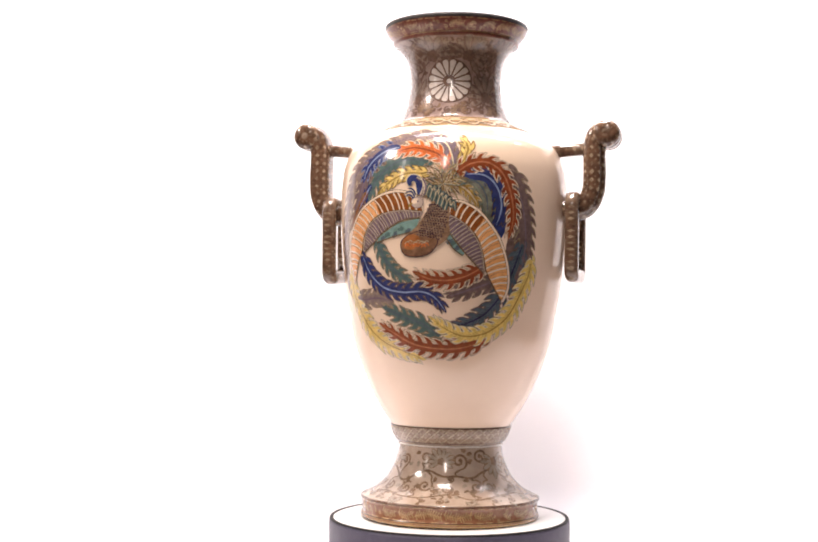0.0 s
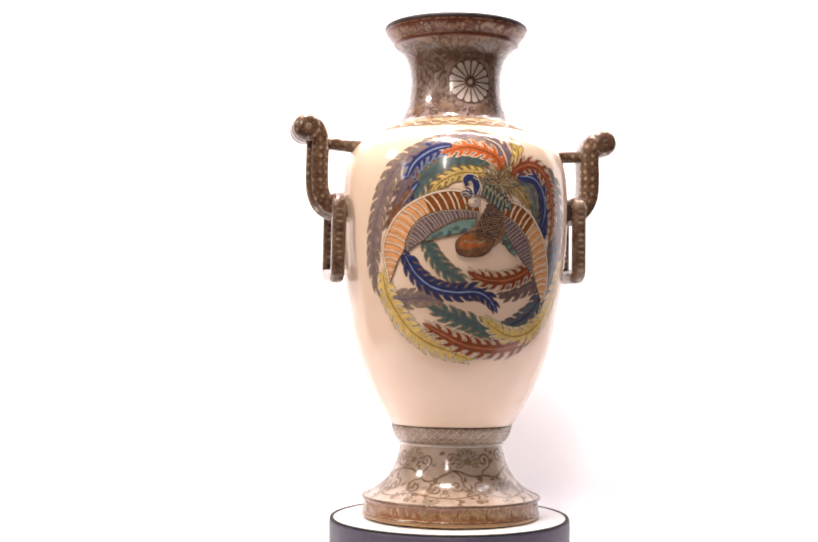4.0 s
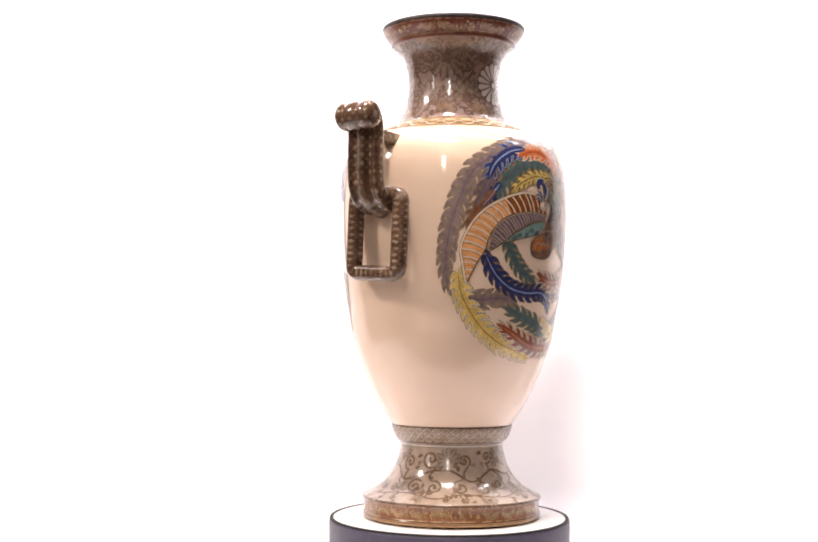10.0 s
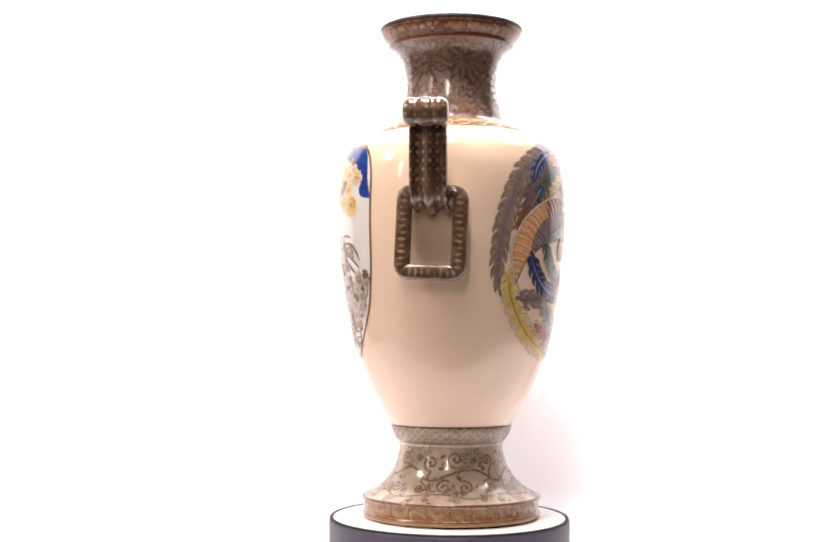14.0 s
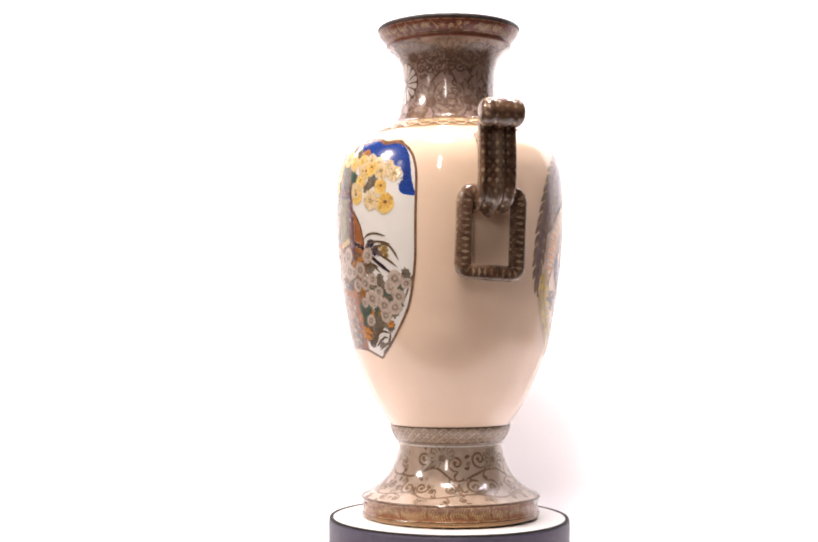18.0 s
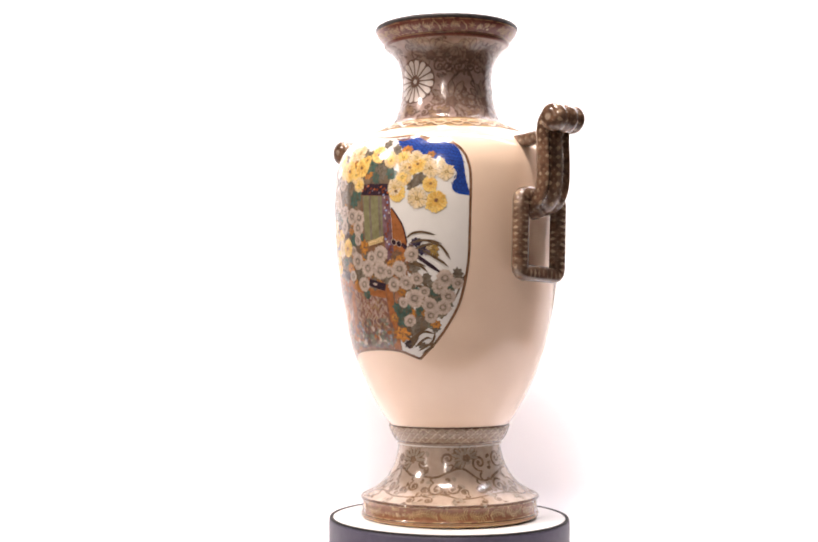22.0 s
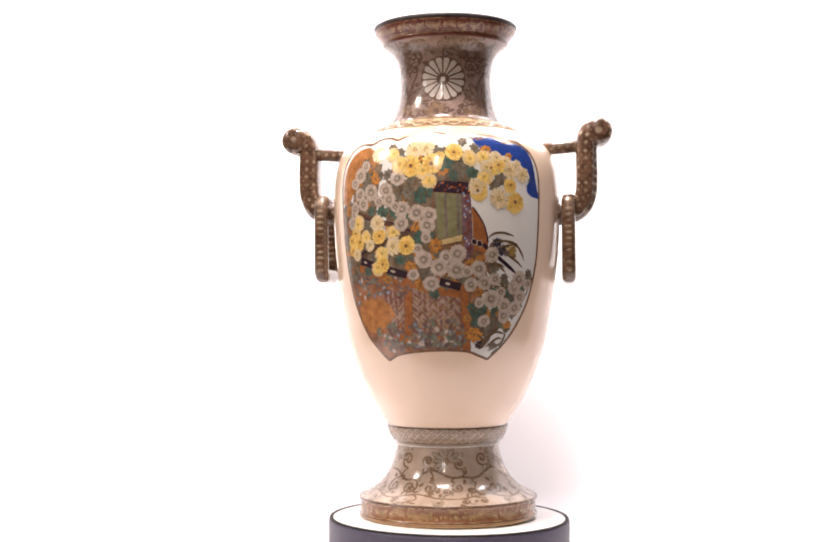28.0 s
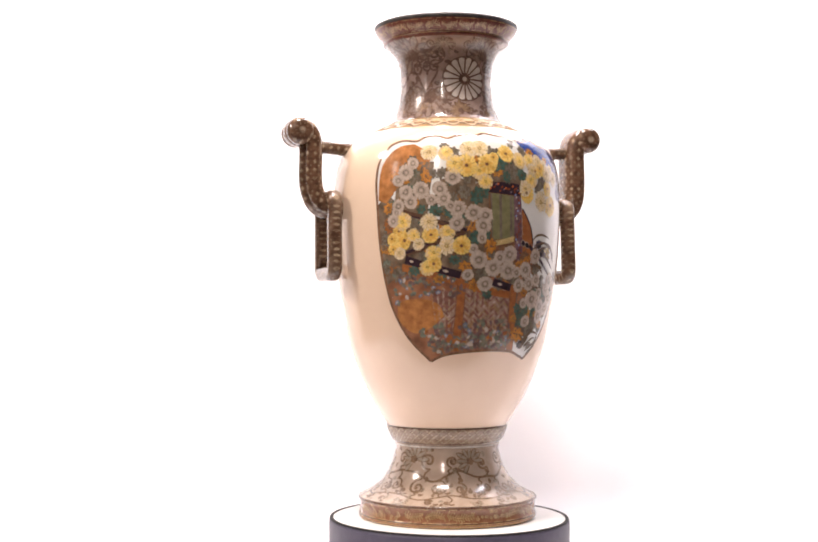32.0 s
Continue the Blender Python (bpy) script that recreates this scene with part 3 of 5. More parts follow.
def build_bird():
    bm = bmesh.new()
    # spray of fine bowed quills where the tail begins
    root = [(-95.1, 224.0)][0]
    for k in range(150):
        t = radians(k * 360 / 150 + random.uniform(-4, 4))
        d = random.uniform(6.0, 16.5)
        bend = t + random.choice((-1, 1)) * random.uniform(0.1, 0.5)
        ribbon(bm, [root, shift(root, 0.55 * d * math.cos(t), 0.55 * d * math.sin(t)), shift(root, d * math.cos(bend), d * math.sin(bend))], 0.55, 4.0 + 0.02 * k, (2, 7, 6, 2, 1, 7, 2, 3)[k % 8], (1, 0.3), 2.0)
    # breast and belly
    band_between(bm, [(-98.9, 217.9), (-101.7, 210.8), (-104.6, 204.7), (-107.5, 199.6), (-111.1, 195.9), (-113.6, 193.5)], [(-93.0, 215.5), (-92.0, 207.9), (-92.4, 200.9), (-91.8, 195.5), (-94.2, 190.6), (-98.6, 186.9)], 8, 0, 8, 28)
    belly = [(-106.8, 188.9)][0]
    blob(bm, belly, 12.2, 7.9, 12, 8.3, 3, 5, 0.05)
    blob(bm, belly, 11.6, 7.3, 12, 8.5, 4, 5, 0.05)
    blob(bm, shift(belly, -4.5, 1.2), 5.8, 4.4, 20, 8.7, 8)
    lo, hi = even([(-101.7, 211.7), (-104.6, 203.2), (-107.5, 194.7)], count=15)[0], even([(-93.0, 211.9), (-92.9, 201.8), (-95.7, 191.8)], count=15)[0]
    for i in range(15):
        for j in range(9):
            u = (j + 0.3 + 0.5 * (i % 2)) / 9.2
            p = (lo[i][0] + (hi[i][0] - lo[i][0]) * u, lo[i][1] + (hi[i][1] - lo[i][1]) * u + random.uniform(-0.25, 0.25))
            blob(bm, p, 0.72, 0.62, 30, 9.0, 9, n=8)
            blob(bm, p, random.uniform(0.5, 0.72), 0.55, 0, 9.2, 3, n=8)
    # teal chevrons down the neck
    for k in range(6):
        p = shift([(-101.1, 220.9)][0], k * 2.2, -k * 1.7)
        for wide, lift, index in ((3.0, 0.0, 3), (2.3, 0.03, 1), (0.5, 0.06, 7)):
            ribbon(bm, [shift(p, -2.6, -3.6), shift(p, -0.5, 2.4), shift(p, 1.0, -1.0), shift(p, 2.6, 1.6), shift(p, 3.6, -4.0)], wide, 9.0 + 0.1 * k + lift, index, (1, 0.5), 0.8)
    # orange flame strokes on the belly
    for k in range(8):
        q = shift(belly, -8.5 + k * 1.7, -1.6 + 0.5 * math.sin(k * 1.9))
        ribbon(bm, [q, shift(q, 1.2, 2.0), shift(q, 2.9, 0.3)], 0.6, 9.3, 5, (1, 0.4), 0.8)
        ribbon(bm, [shift(q, 0.2, 1.8), shift(q, 1.5, 3.4), shift(q, 3.0, 2.4)], 0.35, 9.35, 7, (1, 0.4), 0.8)
    bird = part("bird_painting", bm, [PLUMAGE, TEAL, QUILL, PLUM, BODY_BROWN, ORANGE, BODY_BROWN, STRAW, RUSSET, TAN], vase, "painted long-tailed bird in enamels")
    # dark grounds under the crowded tail
    for low, high, mat, label in (([(-83.5, 227.8), (-77.1, 225.7), (-72.3, 218.3), (-70.5, 210.1), (-72.0, 200.9)], [(-86.0, 230.5), (-75.7, 234.5), (-67.5, 228.5), (-64.0, 215.8), (-63.6, 202.0), (-66.9, 193.2)], BLUE, "cobalt ground under the tail"),
                                  ([(-88.5, 225.8), (-82.2, 220.8), (-78.3, 212.7), (-76.4, 206.7)], [(-84.8, 228.4), (-77.1, 225.7), (-72.3, 217.4), (-71.0, 208.3), (-72.0, 200.2)], SEA_GREY, "grey green ground under the tail"),
                                  ([(-63.0, 211.3), (-62.6, 199.0), (-64.5, 186.5), (-64.3, 174.2), (-64.8, 163.3)], [(-56.0, 218.0), (-52.0, 202.8), (-50.3, 188.9), (-51.2, 174.8), (-57.7, 162.0)], UMBER, "umber ground under the tail"),
                                  ([(-113.1, 247.7), (-127.6, 243.9), (-137.9, 234.3), (-143.6, 220.2), (-149.2, 204.9), (-150.6, 195.7)], [(-104.7, 235.4), (-119.9, 232.3), (-130.3, 224.7), (-134.9, 215.9), (-141.1, 208.0), (-147.2, 201.8)], DARK_MAUVE, "dark mauve ground under the tail")):
        bm = bmesh.new()
        band_between(bm, low, high, -0.4, 0, 5, 30)
        part("tail_ground", bm, mat, bird, label)
    # long tail feathers, the ones furthest round first
    feather([(-97.9, 254.4), (-107.2, 255.9), (-118.1, 252.3), (-130.3, 245.8)] + [(-145.4, 234.1), (-152.6, 218.6), (-157.5, 200.3), (-159.5, 185.1), (-160.2, 171.3), (-157.3, 157.5)], 4.8, MAUVE, TAN, DUSK, bird, 5.2, first=0)
    feather([(-62.8, 233.0), (-58.0, 221.0), (-55.1, 208.8), (-53.4, 194.9), (-54.1, 180.9), (-57.6, 166.7)], 6.0, UMBER, TAN, DUSK, bird, 5.0, 0.62, first=0)
    feather([(-154.0, 172.2), (-152.5, 160.6), (-148.0, 149.8), (-140.4, 138.4), (-130.3, 130.3), (-120.0, 125.8), (-104.8, 119.8)], 5.0, YELLOW, IVORY, OCHRE, bird, 4.4, first=1)
    feather([(-48.8, 181.2), (-50.3, 171.1), (-54.2, 160.5), (-60.5, 146.8), (-71.6, 137.3), (-83.3, 134.9), (-93.2, 138.8), (-102.6, 146.7)], 4.7, YELLOW, IVORY, OCHRE, bird, 4.4, first=3)
    feather([(-54.9, 190.2), (-57.2, 183.2), (-60.0, 173.8), (-64.6, 161.2), (-72.6, 149.1), (-82.3, 142.7), (-91.9, 140.1)], 5.0, SLATE_BLUE, DARK_MAUVE, NAVY, bird, 4.6, first=1)
    feather([(-72.0, 132.2), (-85.7, 127.6), (-98.7, 127.1), (-111.7, 129.7), (-122.5, 135.8), (-133.0, 142.2)], 4.7, BRICK_RED, PEACH_EDGE, SALMON, bird, 5.0, first=2)
    feather([(-96.5, 134.7), (-105.6, 141.7), (-116.8, 145.9), (-129.6, 152.0)], 4.2, TEAL, TAN, SLATE_BLUE, bird, 4.6, first=0)
    feather([(-140.8, 182.8), (-135.4, 171.6), (-126.8, 163.4), (-116.0, 160.6), (-105.3, 160.9), (-98.5, 157.0), (-93.2, 148.4)], 4.1, BLUE, DARK_MAUVE, LIGHT_BLUE, bird, 4.4, first=1)
    feather([(-129.4, 191.0), (-126.4, 182.5), (-120.2, 173.5), (-109.7, 166.1)], 3.7, TEAL, TAN, SLATE_BLUE, bird, 4.0, first=0)
    feather([(-149.9, 156.9), (-141.5, 156.1), (-132.1, 157.1), (-121.1, 154.9)], 4.4, MAUVE, TAN, DUSK, bird, 5.0, first=0)
    feather([(-74.6, 176.9), (-83.6, 170.5), (-92.6, 167.8), (-102.0, 168.6), (-110.2, 173.1)], 4.4, BRICK_RED, PEACH_EDGE, SALMON, bird, 4.4, first=2)
    feather([(-69.2, 167.8), (-80.7, 162.9), (-93.6, 157.7)], 3.6, UMBER, MAUVE, DUSK, bird, 4.4, first=0)
    feather([(-92.7, 231.2), (-96.7, 240.5), (-103.6, 244.5), (-112.4, 246.1), (-123.6, 241.9)], 4.2, ORANGE, PEACH_EDGE, BRICK_RED, bird, 4.4, first=2)
    feather([(-118.1, 247.2), (-127.5, 244.6), (-136.0, 236.9), (-140.0, 226.4)], 4.8, BLUE, LIGHT_BLUE, LIGHT_BLUE, bird, 4.0, first=1)
    feather([(-133.7, 225.1), (-138.7, 217.3), (-143.6, 209.5)], 3.4, BLUE, NAVY, LIGHT_BLUE, bird, 4.0, first=0)
    feather([(-136.2, 221.3), (-143.6, 211.0), (-148.4, 203.4), (-150.4, 197.3)], 3.8, BODY_BROWN, TAN, DARK_RED, bird, 4.4, first=0.2)
    feather([(-136.0, 236.9), (-139.5, 226.5), (-142.9, 217.2), (-147.3, 209.5)], 4.0, DARK_MAUVE, MAUVE, DUSK, bird, 4.4, first=0.1)
    feather([(-102.4, 237.9), (-116.4, 238.3), (-126.9, 231.7), (-132.4, 224.6), (-135.4, 214.3)], 5.4, TEAL, TAN, SLATE_BLUE, bird, 4.6, first=0)
    feather([(-103.2, 230.1), (-113.8, 230.3), (-123.0, 225.1), (-128.5, 217.7)], 3.0, YELLOW, OCHRE, OCHRE, bird, 3.6, first=1)
    feather([(-90.5, 233.7), (-91.5, 241.3), (-94.7, 249.1), (-102.9, 254.4)], 3.6, DUSK, MAUVE, IVORY, bird, 4.2, first=1)
    feather([(-88.0, 234.4), (-84.6, 240.9), (-83.7, 247.7), (-87.5, 253.8)], 3.2, YELLOW, OCHRE, OCHRE, bird, 3.8, first=1)
    feather([(-89.0, 230.7), (-82.2, 236.3), (-73.7, 237.1), (-66.8, 231.1), (-62.5, 219.0), (-61.0, 205.2), (-63.6, 192.1)], 4.4, BRICK_RED, PEACH_EDGE, SALMON, bird, 4.4, first=2)
    feather([(-85.3, 229.9), (-75.8, 229.5), (-69.6, 222.5), (-67.4, 210.9), (-70.3, 199.1)], 4.6, BLUE, NAVY, LIGHT_BLUE, bird, 4.6, 0.66, first=1)
    feather([(-88.5, 227.6), (-79.7, 225.5), (-75.0, 217.2), (-74.3, 205.9)], 4.6, SEA_GREY, TEAL, SLATE_BLUE, bird, 4.2, 0.6, first=0.5)
    feather([(-90.2, 225.1), (-83.5, 219.8), (-78.3, 210.9)], 2.8, OCHRE, STRAW, STRAW, bird, 3.2, first=1)
    # wings: flight feathers, coverts, teal lining
    wing([(-104.7, 214.2), (-110.4, 218.2), (-116.9, 220.2), (-124.5, 219.2), (-131.6, 216.2), (-139.5, 211.1), (-145.7, 204.3), (-150.4, 195.4), (-153.0, 186.1), (-151.9, 177.1), (-150.4, 166.9)], [(-104.6, 207.8), (-110.3, 208.7), (-116.8, 208.8), (-122.7, 208.1), (-128.5, 206.2), (-133.8, 202.4), (-137.9, 196.0), (-139.9, 190.2), (-140.8, 185.6), (-145.0, 177.5), (-149.5, 166.3)], 21, (PEACH, DARK_RED), 0.37, PEACH_EDGE, bird, 5, "peach and dark red flight feathers")
    wing([(-104.6, 207.5), (-114.2, 208.5), (-122.2, 207.8), (-127.9, 205.8), (-133.4, 202.0), (-137.2, 196.0), (-139.4, 185.5)], [(-106.1, 204.4), (-114.1, 203.3), (-119.4, 200.6), (-123.9, 197.4), (-128.0, 194.1), (-132.1, 189.9), (-138.7, 184.8)], 24, (DUSK, DUSK), 0.0, COVERT_LINE, bird, 5.5, "dusky purple coverts", 0.5, 0.5)
    wing([(-92.0, 213.7), (-87.7, 214.1), (-82.7, 211.9), (-77.5, 207.6), (-72.8, 201.1), (-68.3, 193.4), (-64.6, 183.1), (-62.2, 172.4), (-61.9, 163.1), (-64.3, 155.8)], [(-92.4, 206.4), (-88.7, 204.1), (-85.0, 200.9), (-81.4, 196.7), (-78.4, 191.7), (-76.3, 185.0), (-74.9, 178.1), (-73.8, 172.9), (-70.1, 165.0), (-65.0, 156.1)], 17, (PEACH, DARK_RED), 0.30, PEACH_EDGE, bird, 5, "peach and dark red flight feathers", 1.0, 1.3)
    wing([(-94.4, 206.7), (-88.7, 203.8), (-83.9, 199.4), (-79.7, 193.1), (-76.6, 185.0), (-74.9, 172.8)], [(-97.3, 202.1), (-93.1, 197.0), (-89.3, 191.0), (-85.4, 185.0), (-81.1, 179.4), (-75.5, 172.5)], 19, (DUSK, DUSK), 0.0, COVERT_LINE, bird, 5.5, "dusky purple coverts", 0.5, 0.5)
    for low, high in (([(-129.9, 190.2), (-122.2, 192.7), (-114.1, 195.0), (-108.5, 196.5)], [(-128.0, 194.1), (-122.2, 197.6), (-116.2, 201.5), (-106.1, 203.8)]),
                      ([(-97.7, 197.2), (-93.7, 192.4), (-90.2, 186.4), (-85.6, 182.3)], [(-97.7, 202.1), (-92.8, 197.3), (-88.3, 190.7), (-84.8, 183.5)])):
        bm = bmesh.new()
        band_between(bm, low, high, 5.8, 0, 3, 16)
        for k in range(5):
            q = even(low, count=7)[0][k + 1]
            blob(bm, shift(q, random.uniform(-0.6, 1.2), random.uniform(1.0, 4.2)), 2.6, 1.5, random.uniform(0, 60), 6.4, 1 + k % 2, 5, 0.3)
        ribbon(bm, low, 0.7, 6.8, 3)
        part("wing_lining", bm, [PALE_TEAL, SLATE_BLUE, TEAL, LINE], bird, "teal wing lining")
    # head with crest
    head = [(-107.4, 213.3)][0]
    bm = bmesh.new()
    blob(bm, head, 3.9, 3.5, 0, 8.9, 1)
    blob(bm, head, 3.6, 3.2, 0, 9, 0)
    blob(bm, shift(head, -1.4, 0.8), 2.2, 1.5, 20, 9.2, 2)
    blob(bm, shift(head, 0.4, 0.6), 0.6, 0.6, 0, 9.6, 1, n=8)
    ribbon(bm, [shift(head, -3.0, -0.2), shift(head, -4.8, -1.6), shift(head, -5.2, -3.2)], 1.2, 9.2, 3, (1, 0.2))
    part("head", bm, [COVERT_LINE, DUSK, PEACH_EDGE, OCHRE], bird, "pale round head")
    bm = bmesh.new()
    curl = [(-110.8, 223.1), (-111.6, 225.9), (-109.9, 227.7), (-107.6, 226.7), (-106.5, 223.3), (-106.9, 217.8)]
    ribbon(bm, curl, 5.0, 9.5, 2, (0.5, 0.5), 0.7)
    ribbon(bm, curl, 4.0, 9.6, 0, (0.5, 0.4), 0.7)
    veil = [(-107.9, 228.0), (-105.3, 226.1), (-104.0, 222.1), (-105.0, 216.6)]
    ribbon(bm, veil, 2.8, 9.3, 1, (0.5, 0.5), 0.7)
    ribbon(bm, veil, 0.5, 9.7, 2, (0.5, 0.5), 0.7)
    for quill in ([(-109.2, 215.4), (-111.2, 217.9), (-113.5, 216.4)], [(-108.7, 216.6), (-110.5, 219.7), (-113.5, 218.9)], [(-108.2, 217.9), (-109.7, 220.9), (-112.0, 221.6)]):
        ribbon(bm, quill, 1.5, 9.35, 2, (1, 0.3), 0.7)
        ribbon(bm, quill, 1.0, 9.4, 0, (1, 0.3), 0.7)
    part("crest", bm, [BLUE, DUSK, IVORY], bird, "curled blue crest")
    return bird


build_bird()


# ---- the flower panel ----
def petals(bm, p, r, squash, lean, n, near, far, wide, layer, index, wobble=0.08):
    """A ring of round-ended petals from near to far, as shares of the radius."""
    c, s = math.cos(radians(lean)), math.sin(radians(lean))
    for k in range(n):
        t = 2 * math.pi * (k + random.uniform(-0.15, 0.15)) / n
        end = far * random.uniform(1 - wobble, 1 + wobble)
        half = math.pi / n * wide
        rows = []
        for g, w in ((near, 0.55), (near + (end - near) * 0.35, 0.80), (near + (end - near) * 0.72, 1.0), (near + (end - near) * 0.92, 0.78), (end, 0.32)):
            row = []
            for side in (-1, 0, 1):
                q = g + (0.03 if side == 0 else 0.0)
                x, y = r * q * math.cos(t + half * w * side), r * q * squash * math.sin(t + half * w * side)
                row.append(at(*shift(p, x * c - y * s, x * s + y * c), layer))
            rows.append(row)
        strip(bm, rows, index=index, flip=True)


def flower(p, r, kind, parent, layer):
    """A many-petalled blossom: y yellow, p straw with yellow, c cream, w grey-white."""
    r *= random.uniform(1.0, 1.12)
    n = random.choice((15, 16, 17, 18))
    squash, lean = random.uniform(0.86, 1.0), random.uniform(0, 180)
    bm = bmesh.new()
    base, petal, inner, heart = {"y": (FLOWER_GOLD, FLOWER_YELLOW, FLOWER_GOLD, BODY_BROWN), "p": (FLOWER_GOLD, FLOWER_PALE, FLOWER_YELLOW, OCHRE),
                                 "c": (PETAL_LINE, FLOWER_CREAM, FLOWER_PALE, OCHRE), "w": (FLOWER_SHADE, PETAL_EDGE, FLOWER_WHITE, LEAF_GREY)}[kind]
    blob(bm, p, r * 0.98, r * squash * 0.98, lean, layer, 0, n, 0.06)
    petals(bm, p, r, squash, lean, n, 0.30, 1.0, 0.93, layer + 0.5, 1)
    if kind == "w":
        # grey inside, pale ring and dot at the heart
        blob(bm, p, r * 0.58, r * squash * 0.58, lean, layer + 0.8, 2, n, 0.12)
        petals(bm, p, r, squash, lean + 9, n, 0.34, 0.82, 0.42, layer + 1.0, 1, 0.15)
        blob(bm, p, r * 0.40, r * 0.38, 0, layer + 1.2, 3, 9, 0.12)
        blob(bm, p, r * 0.28, r * 0.26, 0, layer + 1.4, 2, n=12)
        blob(bm, p, r * 0.13, r * 0.12, 0, layer + 1.6, 1, n=8)
    else:
        q = shift(p, random.uniform(-0.14, 0.14) * r, random.uniform(-0.10, 0.16) * r)
        petals(bm, q, r, squash, lean + 10, n // 2, 0.16, random.uniform(0.58, 0.8), 0.8, layer + 0.8, 2, 0.2)
        petals(bm, p, r, squash, lean + 5, n, 0.40, 0.96, 0.09, layer + 1.0, 4, 0.1)
        blob(bm, q, r * 0.22, r * 0.20, 0, layer + 1.3, 3, 5, 0.3, 15)
        if kind != "y":
            blob(bm, q, r * 0.09, r * 0.09, 0, layer + 1.6, 2, n=8)
    return part("chrysanthemum", bm, [base, petal, inner, heart, PETAL_LINE], parent, {"y": "yellow chrysanthemum", "p": "straw and yellow chrysanthemum", "c": "cream chrysanthemum", "w": "grey-white chrysanthemum"}[kind])


def leaf(p, r, turn, mat, parent, layer):
    """A lobed leaf with a vein in each lobe."""
    bm = bmesh.new()
    twist = random.random() * 3
    lobes = random.choice((6, 7, 8))
    blob(bm, p, r * 1.06, r * 0.86, turn, layer, 0, lobes, 0.30, 40, twist)
    blob(bm, p, r * 0.98, r * 0.79, turn, layer + 0.3, 1, lobes, 0.32, 40, twist)
    for k in range(lobes):
        t = (2 * math.pi * k - twist) / lobes
        x, y = r * 0.74 * math.cos(t), r * 0.58 * math.sin(t)
        c, g = math.cos(radians(turn)), math.sin(radians(turn))
        ribbon(bm, [p, shift(p, x * c - y * g, x * g + y * c)], 0.28, layer + 0.6, 0, (1, 0.3), 2, False)
    for k in range(3):
        blob(bm, shift(p, random.uniform(-0.5, 0.5) * r, random.uniform(-0.45, 0.45) * r), r * random.uniform(0.08, 0.16), r * random.uniform(0.06, 0.12), random.uniform(0, 180), layer + 0.8, 0, n=8)
    return part("leaf", bm, [LEAF_LINE, mat], parent)


